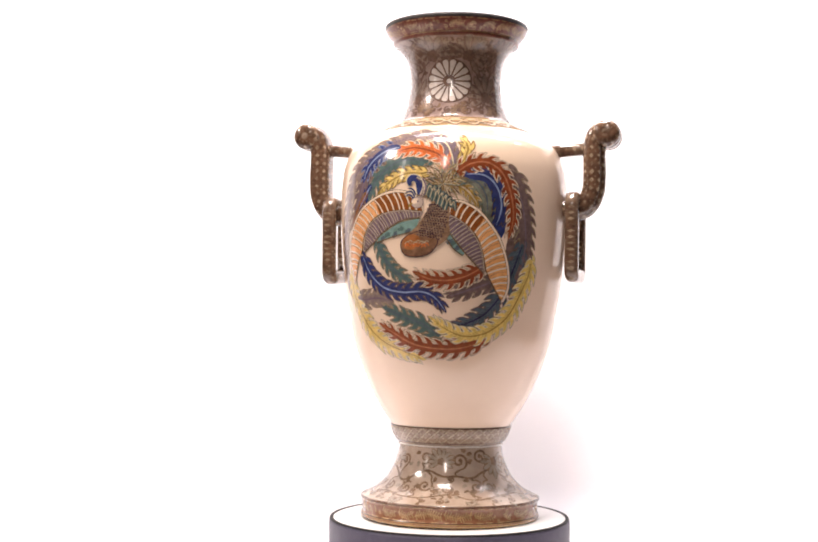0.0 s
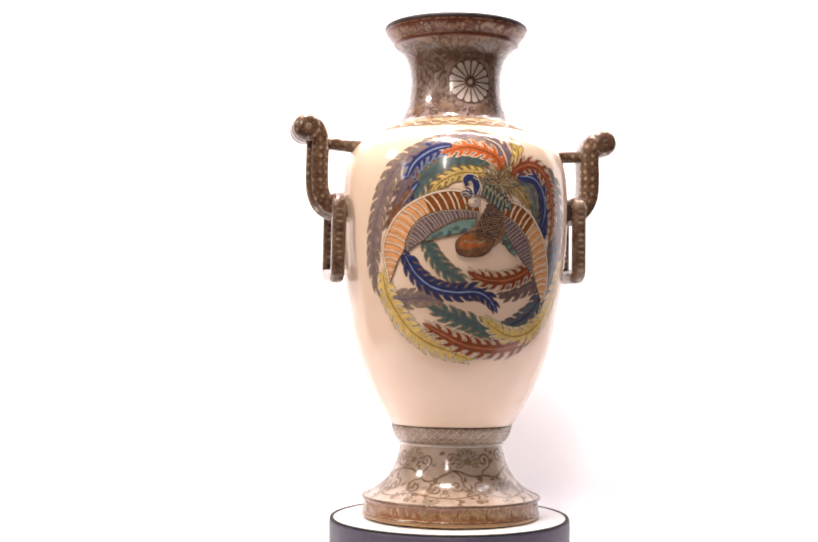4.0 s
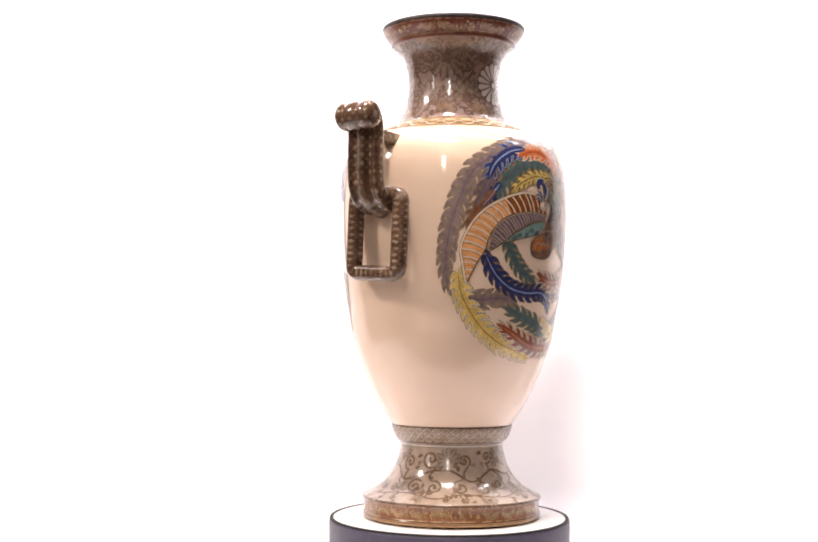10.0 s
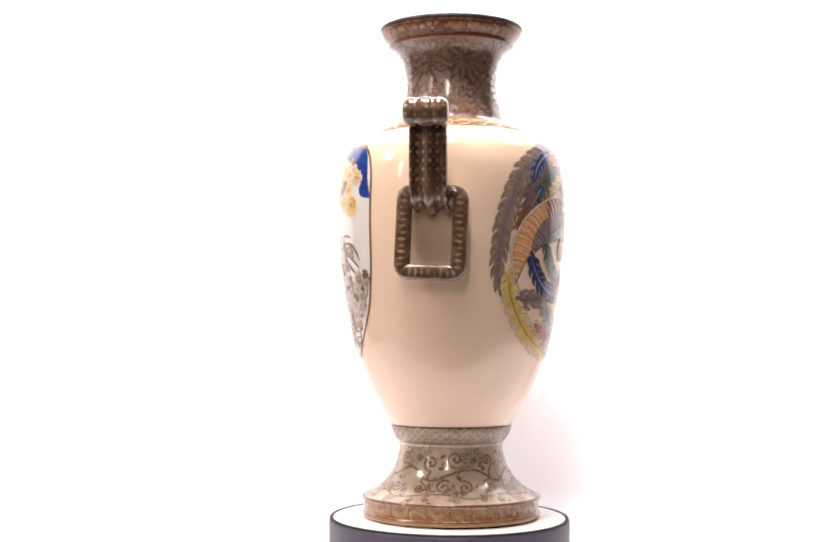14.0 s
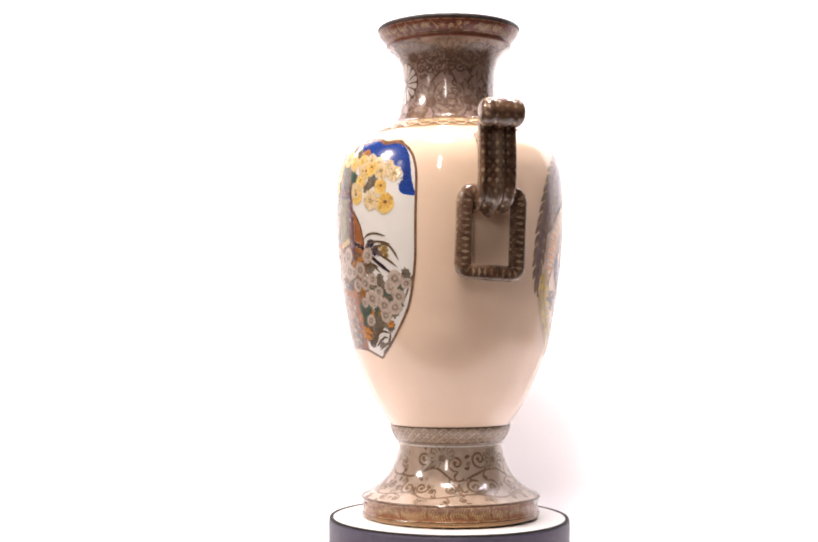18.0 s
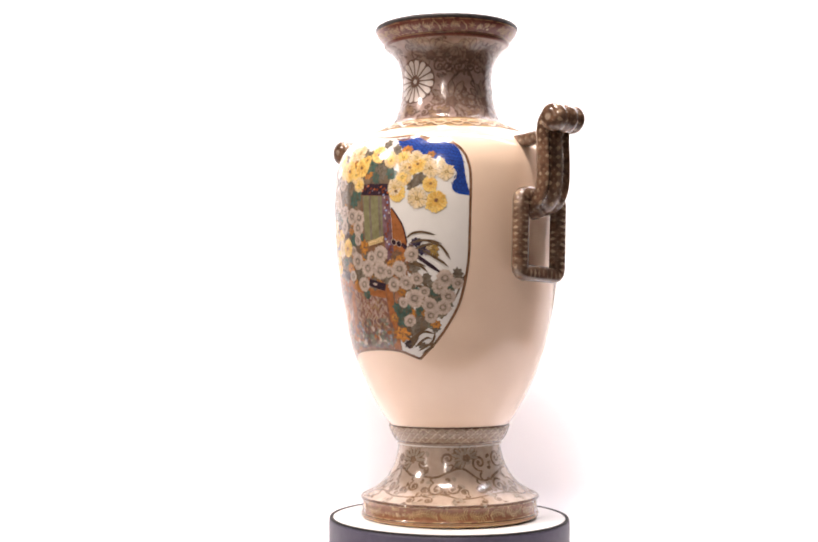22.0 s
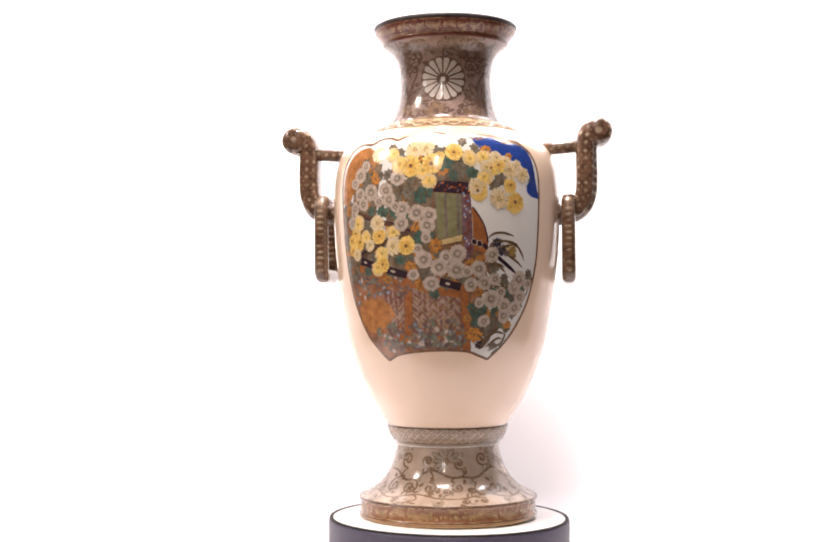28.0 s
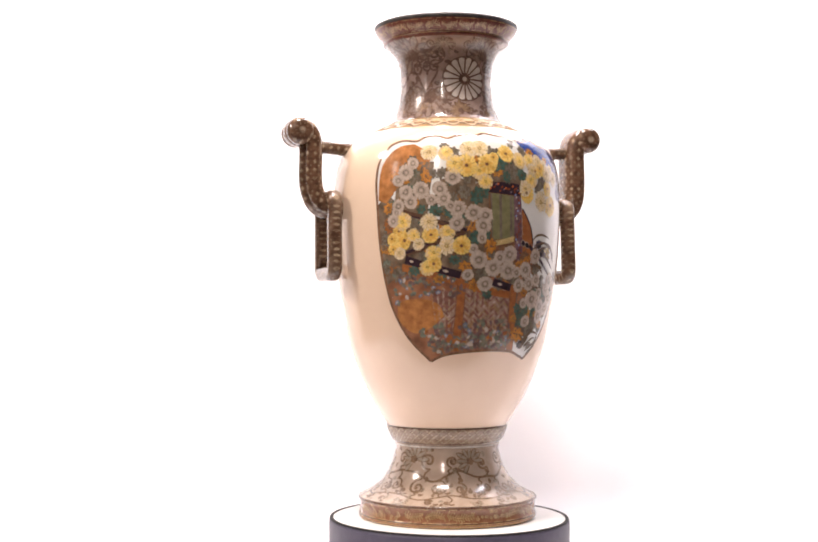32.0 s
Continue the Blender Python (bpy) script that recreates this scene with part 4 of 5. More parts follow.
def build_panel():
    bottom = [(48.0, 120.0), (55.3, 123.8), (66.3, 125.8), (80.8, 126.8), (94.2, 126.0), (101.7, 123.2)] + [(107.1, 120.8)]
    left = [(49.7, 120.1), (36.6, 133.9), (29.2, 149.6), (26.0, 165.2), (24.3, 180.8), (23.2, 196.3), (22.6, 211.8), (21.8, 227.4), (22.7, 238.3), (25.0, 244.0)]
    right = [(107.1, 120.8), (113.6, 127.6), (120.7, 137.0)] + [(128.0, 151.2), (131.3, 164.2), (133.3, 179.5), (133.8, 194.7), (134.1, 209.9), (134.5, 225.3), (134.1, 234.6), (132.4, 241.9)]
    top = [(25.0, 244.0), (28.5, 250.0), (34.8, 252.6), (42.2, 251.7), (46.7, 255.4), (53.4, 255.6), (57.6, 253.3), (62.6, 256.1), (74.3, 257.0)] + [(78.0, 259.2), (85.7, 257.1), (95.8, 256.4), (106.8, 256.4), (115.2, 251.1)] + [(122.1, 251.7), (128.6, 248.1), (132.4, 241.9)]
    left[0], right[-1] = bottom[0], top[-1]
    n = 56
    lb, lt, ll, lr = (even(x, count=n + 1)[0] for x in (bottom, top, left, right))

    def inside(u, v):
        """A place on the panel by its shares of width and height."""
        i, j = u * n, v * n

        def pick(line, s):
            k = min(int(s), n - 1)
            return tuple(line[k][m] + (line[k + 1][m] - line[k][m]) * (s - k) for m in (0, 1))
        pb, pt, pl, pr = pick(lb, i), pick(lt, i), pick(ll, j), pick(lr, j)
        return tuple((1 - v) * pb[k] + v * pt[k] + (1 - u) * pl[k] + u * pr[k]
                     - ((1 - u) * (1 - v) * lb[0][k] + u * (1 - v) * lb[n][k] + (1 - u) * v * lt[0][k] + u * v * lt[n][k]) for k in (0, 1))

    bm = bmesh.new()
    strip(bm, [[at(*inside(i / n, j / n), 0) for i in range(n + 1)] for j in range(n + 1)])
    panel = part("flower_panel", bm, [FIELD], vase, "shield-shaped painted panel of chrysanthemums by a fence")
    for line in (lb, lt, ll, lr):
        bm = bmesh.new()
        ribbon(bm, line, 1.6, 2.0, 0, curve=False)
        part("border", bm, BODY_BROWN, panel, "reddish brown border line")

    def area(name, low, high, mat, layer, label="", curve=True):
        bm = bmesh.new()
        band_between(bm, low, high, layer, 0, 6, 30, curve)
        return part(name, bm, mat, panel, label)

    # ground and hills on the fence's side
    bm = bmesh.new()
    strip(bm, [[at(*inside(0.005 + 0.72 * i / 28, 0.004 + (0.455 + 0.02 * math.sin(i * 0.5)) * j / 20), 0.6) for i in range(29)] for j in range(21)])
    part("ground", bm, SOIL, panel, "mottled russet ground by the fence")
    area("hill", [(30.6, 145.3), (35.1, 140.2), (41.0, 137.1), (48.5, 140.3), (55.5, 147.2)], [(31.5, 155.6), (38.0, 157.4), (45.2, 157.7), (52.6, 154.8), (55.9, 147.8)], HILL, 1.6, "orange brown hill")
    area("hill", [(23.2, 216.2), (24.0, 233.0), (27.7, 242.8), (33.6, 248.5), (41.0, 249.8)], [(27.7, 214.4), (36.1, 226.3), (42.6, 232.7), (48.3, 234.0), (49.7, 243.7)], HILL, 1.0, "burnt orange hill")
    cloud_low = [(97.2, 252.6), (100.2, 247.1), (105.5, 243.9), (111.6, 241.7), (120.2, 238.4), (125.5, 234.4), (128.2, 229.9), (125.4, 223.3), (127.6, 219.1), (133.6, 217.7)]
    cloud_high = [(98.1, 254.4), (103.2, 254.7), (109.3, 254.3), (115.9, 251.5), (123.8, 251.2), (127.9, 247.6), (130.3, 242.4), (131.4, 235.9), (132.2, 227.7), (134.1, 218.4)]
    area("cloud", cloud_low, cloud_high, CLOUD, 1.0, "cobalt blue scale-patterned cloud")
    # overlapping scales on the cloud
    bm = bmesh.new()
    lo, hi = even(cloud_low, count=31)[0], even(cloud_high, count=31)[0]
    for i in range(1, 30):
        span = math.hypot(*metric(lo[i], hi[i]))
        n_row = max(1, int(span / 2.2))
        for k in range(n_row):
            u = (k + 0.5 + 0.5 * (i % 2)) / (n_row + 0.5)
            p = (lo[i][0] + (hi[i][0] - lo[i][0]) * u, lo[i][1] + (hi[i][1] - lo[i][1]) * u)
            ribbon(bm, [shift(p, 1.1 * math.cos(t), 1.1 * math.sin(t)) for t in (0.0, 0.8, 1.57, 2.35, 3.14)], 0.42, 1.5 + 0.02 * (i % 3), 0, step=0.7)
    part("cloud_scale_pattern", bm, CLOUD_LINE, panel, "darker blue scale lines")
    bm = bmesh.new()
    edge = even([(95.8, 254.7), (99.8, 253.1), (106.7, 256.0), (111.7, 254.5), (115.7, 251.9), (123.7, 252.4), (128.8, 247.7)], 1.0)[0]
    ribbon(bm, edge, 2.6, 1.6, 0, (0.3, 0.3), curve=False)
    part("cloud_edge", bm, BODY_BROWN, panel)
    # undergrowth between the blossoms
    for corners, mat in (([(34.5, 238.2), (32.1, 214.0), (31.1, 190.5), (33.2, 174.6)], FOLIAGE), ([(54.0, 228.0), (54.1, 211.0), (53.7, 192.6), (52.7, 172.5)], FOLIAGE), ([(66.8, 225.8), (66.7, 210.4), (66.5, 192.2), (65.9, 170.7)], FOLIAGE)):
        high = [shift(p, 21.0, 0) for p in corners]
        area("foliage", corners, high, mat, 0.9 + 0.05 * len(panel.children) % 0.3, "dark mixed foliage behind the blossoms")
    area("foliage", [(77.7, 188.3), (78.9, 179.8), (78.8, 169.1), (91.7, 161.3)], [(97.8, 181.3), (103.3, 178.3), (107.9, 170.6), (118.1, 161.4)], FOLIAGE, 0.95, "dark mixed foliage behind the blossoms")
    area("foliage", [(94.6, 173.6), (94.9, 161.3), (95.4, 148.9), (96.9, 133.3)], [(131.9, 171.0), (130.1, 164.6), (124.8, 153.5), (109.0, 136.3)], FOLIAGE, 1.05, "dark mixed foliage behind the blossoms")
    area("foliage", [(58.8, 235.5), (66.8, 227.3), (79.1, 225.4), (95.1, 225.5)], [(59.7, 241.8), (69.0, 243.0), (84.3, 246.0), (98.4, 242.9)], FOLIAGE, 1.1, "dark mixed foliage behind the blossoms")
    bm = bmesh.new()
    strip(bm, [[at(*inside(0.006 + (0.10 + 0.02 * math.sin(j * 1.3)) * i / 6, 0.40 + 0.36 * j / 24), 0.8) for i in range(7)] for j in range(25)])
    part("foliage", bm, FOLIAGE, panel, "dark mixed foliage behind the blossoms")
    # house behind: front, blind, pillar, beam, curtain, valance
    area("wall", [(77.2, 224.8), (77.4, 210.2), (77.8, 198.0), (78.9, 182.8)], [(94.4, 224.9), (95.5, 210.2), (95.8, 195.0), (97.1, 178.2)], BODY_BROWN, 1.2, "brown house front")
    blind_l, blind_r = [(78.6, 219.9), (78.8, 207.1), (79.2, 192.5)], [(90.6, 218.7), (90.8, 206.5), (91.0, 194.0)]
    blind = area("blind", blind_l, blind_r, GREEN_SLAT, 1.4, "olive green split-cane blind")
    for u in (0.0, 0.36, 0.42, 0.84, 0.90, 1.0):
        bm = bmesh.new()
        ribbon(bm, [(p[0] + (q[0] - p[0]) * u, p[1] + (q[1] - p[1]) * u) for p, q in zip(blind_l, blind_r)], 0.8, 2.0)
        part("blind_tape", bm, LEAF_GREY, panel)
    area("pillar", [(90.6, 224.8), (91.0, 210.2), (91.5, 195.0), (92.9, 179.7)], [(94.6, 224.9), (95.5, 210.2), (96.1, 195.0), (97.1, 178.8)], PILLAR, 1.6, "plum brocade pillar")
    bm = bmesh.new()
    for p in even([(92.6, 220.9), (93.3, 201.1), (94.5, 180.6)], 1.5)[0]:
        blob(bm, shift(p, random.uniform(-2.2, 2.2), 0), 0.75, 0.6, random.uniform(0, 90), 2.3, random.choice((0, 0, 1, 2)), n=8)
    part("pillar_dots", bm, [BRICK_RED, PETAL_EDGE, LIGHT_BLUE], panel)
    area("roof", [(75.7, 220.6), (82.0, 219.9), (88.8, 219.3), (95.0, 218.8)], [(75.7, 225.5), (82.8, 226.6), (88.9, 226.3), (94.6, 225.5)], PLUM, 2.0, "dark plum beam")
    bm = bmesh.new()
    for k, p in enumerate(even([(76.2, 223.0), (82.8, 223.3), (94.1, 222.1)], 1.2)[0]):
        blob(bm, shift(p, 0, random.uniform(-2.4, 2.4)), 0.9, 0.5, 40, 2.4, k % 4, n=8)
    part("beam_brocade", bm, [BRICK_RED, DUSK, ORANGE, BRICK_RED], panel)
    area("curtain", [(95.5, 210.8), (96.0, 201.1), (96.4, 188.9), (96.9, 177.9)], [(96.0, 211.5), (101.5, 201.2), (103.8, 190.5), (101.4, 178.9)], RUSSET, 1.5, "orange brown curtain")
    bm = bmesh.new()
    ribbon(bm, [(96.0, 211.5), (101.5, 201.2), (103.8, 190.5)], 0.9, 2.0)
    for q in ([(96.9, 191.0), (97.4, 188.9)], [(99.5, 189.9), (100.6, 187.7)]):
        blob(bm, q[0], 1.7, 2.1, 30, 2.2, 1)
        blob(bm, q[0], 1.4, 1.7, 30, 2.5, 0)
    part("curtain_tie", bm, [PLUM, PETAL_EDGE], panel)
    area("valance", [(78.9, 188.9), (85.1, 190.1), (91.0, 191.6)], [(78.9, 191.6), (85.1, 193.1), (91.0, 195.0)], FLOWER_PALE, 2.4, "straw yellow valance")
    bm = bmesh.new()
    for k, p in enumerate(even([(79.4, 190.1), (85.1, 191.6), (90.8, 193.1)], 1.6)[0]):
        ribbon(bm, [shift(p, -0.8, -1.8), shift(p, 0.8, 1.8)], 0.5, 2.8, 0, curve=False, step=2)
    part("valance_stripes", bm, OCHRE, panel)
    # fence: woven panels, posts, rails
    for k, (low, high) in enumerate((([(49.7, 164.2), (50.6, 153.8), (51.7, 142.8), (51.8, 128.9)], [(62.3, 161.5), (61.8, 152.2), (61.1, 141.3), (60.1, 128.3)]),
                                     ([(66.6, 166.1), (66.0, 152.2), (65.4, 139.7), (64.6, 127.7)], [(90.7, 161.3), (90.9, 150.5), (91.2, 139.6), (91.6, 127.6)]))):
        bm = bmesh.new()
        band_between(bm, low, high, 1.2, 0, 8, 24)
        # herringbone of short laths
        a, b = even(low, count=31)[0], even(high, count=31)[0]
        wide = math.hypot(*metric(a[8], b[8]))
        tall = sum(math.hypot(*metric(p, q)) for p, q in zip(a, a[1:]))
        x = 1.4
        col = 0
        while x < wide - 1.2:
            y = 0.8 + (0.0 if col % 2 else 0.9)
            while y < tall - 1.5:
                u, v = x / wide, min(29, int(y / tall * 30))
                p = tuple(a[v][m] + (b[v][m] - a[v][m]) * u for m in (0, 1))
                up = 1 if col % 2 else -1
                for d in (-0.55, 0.55):
                    if random.random() < 0.92:
                        ribbon(bm, [shift(p, -2.0, -2.0 * up + d), shift(p, 2.0, 2.0 * up + d)], 0.40, 1.8 + 0.004 * (v % 9), random.choice((1, 1, 2)), curve=False, step=3)
                y += 3.1
            x += 3.1
            col += 1
        part("fence_panel", bm, [WEAVE, WEAVE_LINE, PETAL_LINE], panel, "herringbone woven fence panel")
    for pts in ([(64.4, 166.1), (63.6, 149.1), (61.7, 126.4)], [(92.4, 165.9), (93.2, 148.9), (94.4, 126.3)]):
        bm = bmesh.new()
        ribbon(bm, pts, 5.0, 2.4)
        ribbon(bm, [shift(p, 2.4, 0) for p in pts], 0.5, 2.7, 1)
        ribbon(bm, [shift(p, -2.4, 0) for p in pts], 0.5, 2.7, 1)
        part("fence_post", bm, [RUSSET, BODY_BROWN], panel, "orange brown fence post")
    bm = bmesh.new()
    ribbon(bm, [(35.1, 176.5), (49.1, 172.3), (63.2, 167.7), (78.7, 162.3), (93.9, 159.5)], 4.2, 2.2)
    part("fence_rail", bm, RUSSET, panel, "orange brown fence rail")
    for low in ([(37.1, 181.1), (45.1, 178.0)], [(52.3, 175.6), (63.9, 171.7)], [(80.3, 167.8), (90.6, 164.4)]):
        bm = bmesh.new()
        ribbon(bm, low, 4.4, 5.6, 0, curve=False)
        ribbon(bm, [((low[0][0] * 3 + low[1][0]) / 4, (low[0][1] * 3 + low[1][1]) / 4), ((low[0][0] + low[1][0]) / 2, (low[0][1] + low[1][1]) / 2)], 1.6, 6.0, 1, (0.3, 0.3), curve=False)
        part("rail_plate", bm, [PLUM, PETAL_EDGE], panel, "dark purple metal plate on the rail")
    for pts in ([(32.5, 211.8), (39.5, 208.1), (49.1, 205.1), (57.5, 201.0), (66.6, 196.4)], [(65.8, 196.4), (57.3, 193.6), (48.5, 188.4), (37.2, 183.3)]):
        bm = bmesh.new()
        ribbon(bm, pts, 2.2, 4.4, 0, (1, 0.4))
        part("branch", bm, BROWN, panel, "dark brown branch")
    # small flowers and herbs along the foot of the fence
    bm = bmesh.new()
    for u0, u1, v0, v1, count in ((0.08, 0.30, 0.02, 0.16, 60), (0.30, 0.72, 0.015, 0.10, 90), (0.34, 0.70, 0.08, 0.17, 40), (0.10, 0.40, 0.30, 0.40, 50), (0.03, 0.16, 0.28, 0.42, 26)):
        for k in range(count):
            p = inside(random.uniform(u0, u1), random.uniform(v0, v1))
            kind = random.choice((0, 0, 1, 2, 2, 1, 0, 3, 5, 1, 2, 4))
            blob(bm, p, random.uniform(1.0, 2.6), random.uniform(0.8, 1.6), random.uniform(0, 180), 2.0 + 0.004 * k, kind, 5, 0.3, 15)
            if kind == 3:
                blob(bm, p, 0.5, 0.5, 0, 2.7, 4, n=8)
    part("undergrowth", bm, [LEAF_GREY, SEA_GREY, UMBER, HERB_BLUE, PETAL_EDGE, RUSSET], panel, "small herbs and flowers by the fence")
    # iris: bowed blades, dark stem, flower
    for pts in ([(103.8, 193.3), (106.5, 195.8), (111.4, 196.5), (117.9, 194.6)], [(105.7, 190.3), (110.6, 191.6), (116.1, 191.1), (120.8, 189.4)], [(114.6, 190.5), (119.5, 188.8), (122.5, 184.8), (124.7, 179.9)], [(111.6, 186.1), (115.8, 182.5), (120.0, 179.5), (123.9, 175.8)],
                [(104.7, 177.4), (108.1, 178.3), (113.0, 176.2)], [(106.1, 178.0), (110.6, 176.2), (113.6, 172.8)], [(107.8, 186.6), (112.5, 188.6), (116.8, 189.3)], [(106.6, 189.1), (103.9, 186.6), (102.3, 183.5)],
                [(103.1, 131.6), (107.4, 136.3), (112.9, 140.0)], [(105.0, 128.4), (111.6, 133.7), (114.8, 133.0)], [(106.9, 126.1), (114.7, 131.4), (116.6, 138.7)], [(101.9, 127.4), (106.1, 132.5), (107.9, 137.5)], [(107.4, 129.9), (115.0, 129.8), (117.3, 133.0)], [(105.1, 133.8), (110.5, 137.5), (116.2, 136.2)], [(108.9, 124.1), (112.6, 127.2), (115.9, 128.5)], [(99.7, 136.4), (102.9, 133.2), (104.3, 128.7)]):
        bm = bmesh.new()
        ribbon(bm, pts, 1.4, 4.0, 0, (0.5, 0.15), 0.8)
        part("grass_blade", bm, LINE, panel)
    for p, r, turn, mat in (((108.3, 190.6), 3.6, 10, NAVY), ((111.3, 186.1), 3.8, 40, NAVY), ((105.8, 187.8), 2.8, 80, DUSK), ((116.9, 186.2), 3.6, 60, OCHRE), ((114.6, 188.0), 2.6, 20, FLOWER_PALE), ((113.5, 184.6), 2.6, 0, DUSK), ((117.8, 182.8), 2.2, 20, OCHRE), ((101.7, 130.0), 3.4, 0, PLUM), ((104.5, 133.2), 2.6, 50, LINE), ((109.2, 129.2), 2.8, 20, LEAF_GREY)):
        leaf(p, r, turn, mat, panel, 3.6)
    bm = bmesh.new()
    ribbon(bm, [(101.1, 189.6), (108.8, 182.3), (120.6, 172.0)], 2.3, 2.6, 0, (1, 0.4))
    part("stem", bm, PLUM, panel, "dark plum stem")
    # leaves among the blossoms
    k = 0
    for mat, spots in ((LEAF_TEAL, [(71.8, 218.2, 6.0), (74.7, 220.6, 4.3), (83.1, 237.2, 6.0), (84.7, 241.7, 4.3), (96.0, 231.4, 4.6), (87.0, 229.7, 3.9), (51.8, 209.3, 4.6), (59.0, 208.0, 4.3), (71.6, 194.5, 5.3), (76.0, 195.6, 3.9), (61.0, 180.7, 3.9)]),
                       (LEAF_TEAL, [(51.3, 190.2, 3.2), (41.5, 174.4, 3.9), (99.3, 145.1, 6.0), (108.8, 149.7, 3.5), (101.8, 151.3, 4.3), (77.4, 160.8, 3.9), (55.1, 172.5, 3.2), (116.4, 161.3, 3.5), (96.1, 152.0, 3.5), (124.3, 165.2, 3.2), (65.5, 207.4, 3.2)]),
                       (LEAF_GREY, [(56.3, 247.5, 3.5), (60.8, 244.7, 3.5), (77.9, 246.1, 3.9), (82.2, 244.3, 3.9), (98.0, 246.3, 3.9), (91.9, 250.8, 3.5), (90.0, 233.1, 6.0), (110.0, 227.6, 5.0), (106.4, 223.7, 3.9), (121.5, 231.2, 3.2), (74.5, 173.4, 4.6), (107.1, 176.2, 4.6)]),
                       (LEAF_GREY, [(128.3, 171.8, 3.9), (102.4, 166.9, 5.3), (105.9, 138.8, 4.3), (65.5, 220.3, 5.0), (60.4, 216.8, 3.9), (41.0, 239.2, 3.9), (50.5, 231.3, 3.2), (83.9, 166.0, 4.3), (92.9, 169.0, 4.3), (112.6, 169.1, 3.9), (42.7, 199.2, 3.5), (66.7, 202.8, 3.5)]),
                       (LEAF_ORANGE, [(68.0, 242.4, 3.9), (71.1, 240.6, 3.2), (82.1, 232.8, 4.3), (47.6, 229.1, 4.3), (62.4, 214.9, 3.2), (69.2, 200.9, 4.6), (66.1, 176.6, 4.6), (78.4, 188.9, 5.0), (70.5, 165.8, 4.3), (87.9, 241.0, 3.5), (103.5, 245.8, 3.9), (35.2, 199.7, 4.3)]),
                       (LEAF_ORANGE, [(55.3, 199.9, 3.2), (53.4, 169.4, 3.5), (104.0, 148.8, 3.9), (98.2, 136.1, 6.0), (94.4, 145.8, 3.2), (116.9, 142.1, 3.5), (95.3, 178.2, 3.2), (99.2, 180.4, 3.2), (37.7, 227.7, 3.2), (115.8, 242.3, 2.8), (48.5, 187.2, 3.2), (34.1, 213.9, 3.2), (99.8, 161.3, 3.2), (111.2, 148.8, 2.5)])):
        for th, a, r in spots:
            leaf((th, a), r, random.uniform(0, 180), mat, panel, 2.6 + 0.12 * (k % 8))
            k += 1
    for u0, u1, v0, v1, count, mats in ((0.02, 0.10, 0.42, 0.76, 22, (LEAF_GREY, RUSSET, LEAF_ORANGE, SEA_GREY)), (0.08, 0.48, 0.45, 0.74, 60, (LEAF_GREY, SEA_GREY, BODY_BROWN, LEAF_TEAL, LEAF_ORANGE, LEAF_GREY)), (0.10, 0.70, 0.78, 0.86, 26, (LEAF_GREY, SEA_GREY, LEAF_TEAL, LEAF_GREY, LEAF_ORANGE)),
                                        (0.44, 0.74, 0.34, 0.48, 30, (LEAF_GREY, BODY_BROWN, SEA_GREY, LEAF_ORANGE)), (0.70, 0.95, 0.16, 0.38, 34, (LEAF_GREY, SEA_GREY, LEAF_TEAL, LEAF_GREY))):
        for i in range(count):
            leaf(inside(random.uniform(u0, u1), random.uniform(v0, v1)), random.uniform(2.2, 4.2), random.uniform(0, 180), mats[i % len(mats)], panel, 1.9 + 0.1 * (i % 7))
    # dark gable timbers among the blossoms
    for line in ([(31.5, 209.9), (38.0, 208.2), (44.1, 206.1), (56.7, 201.7), (66.4, 197.3)], [(66.2, 197.6), (58.1, 193.7), (46.4, 188.8), (37.2, 183.9)]):
        bm = bmesh.new()
        ribbon(bm, line, 2.7, 3.62 + 0.03 * (line[0][0] > 60), 0)
        part("gable_timber", bm, [PLUM], panel, "dark brown gable timber behind the blossoms")
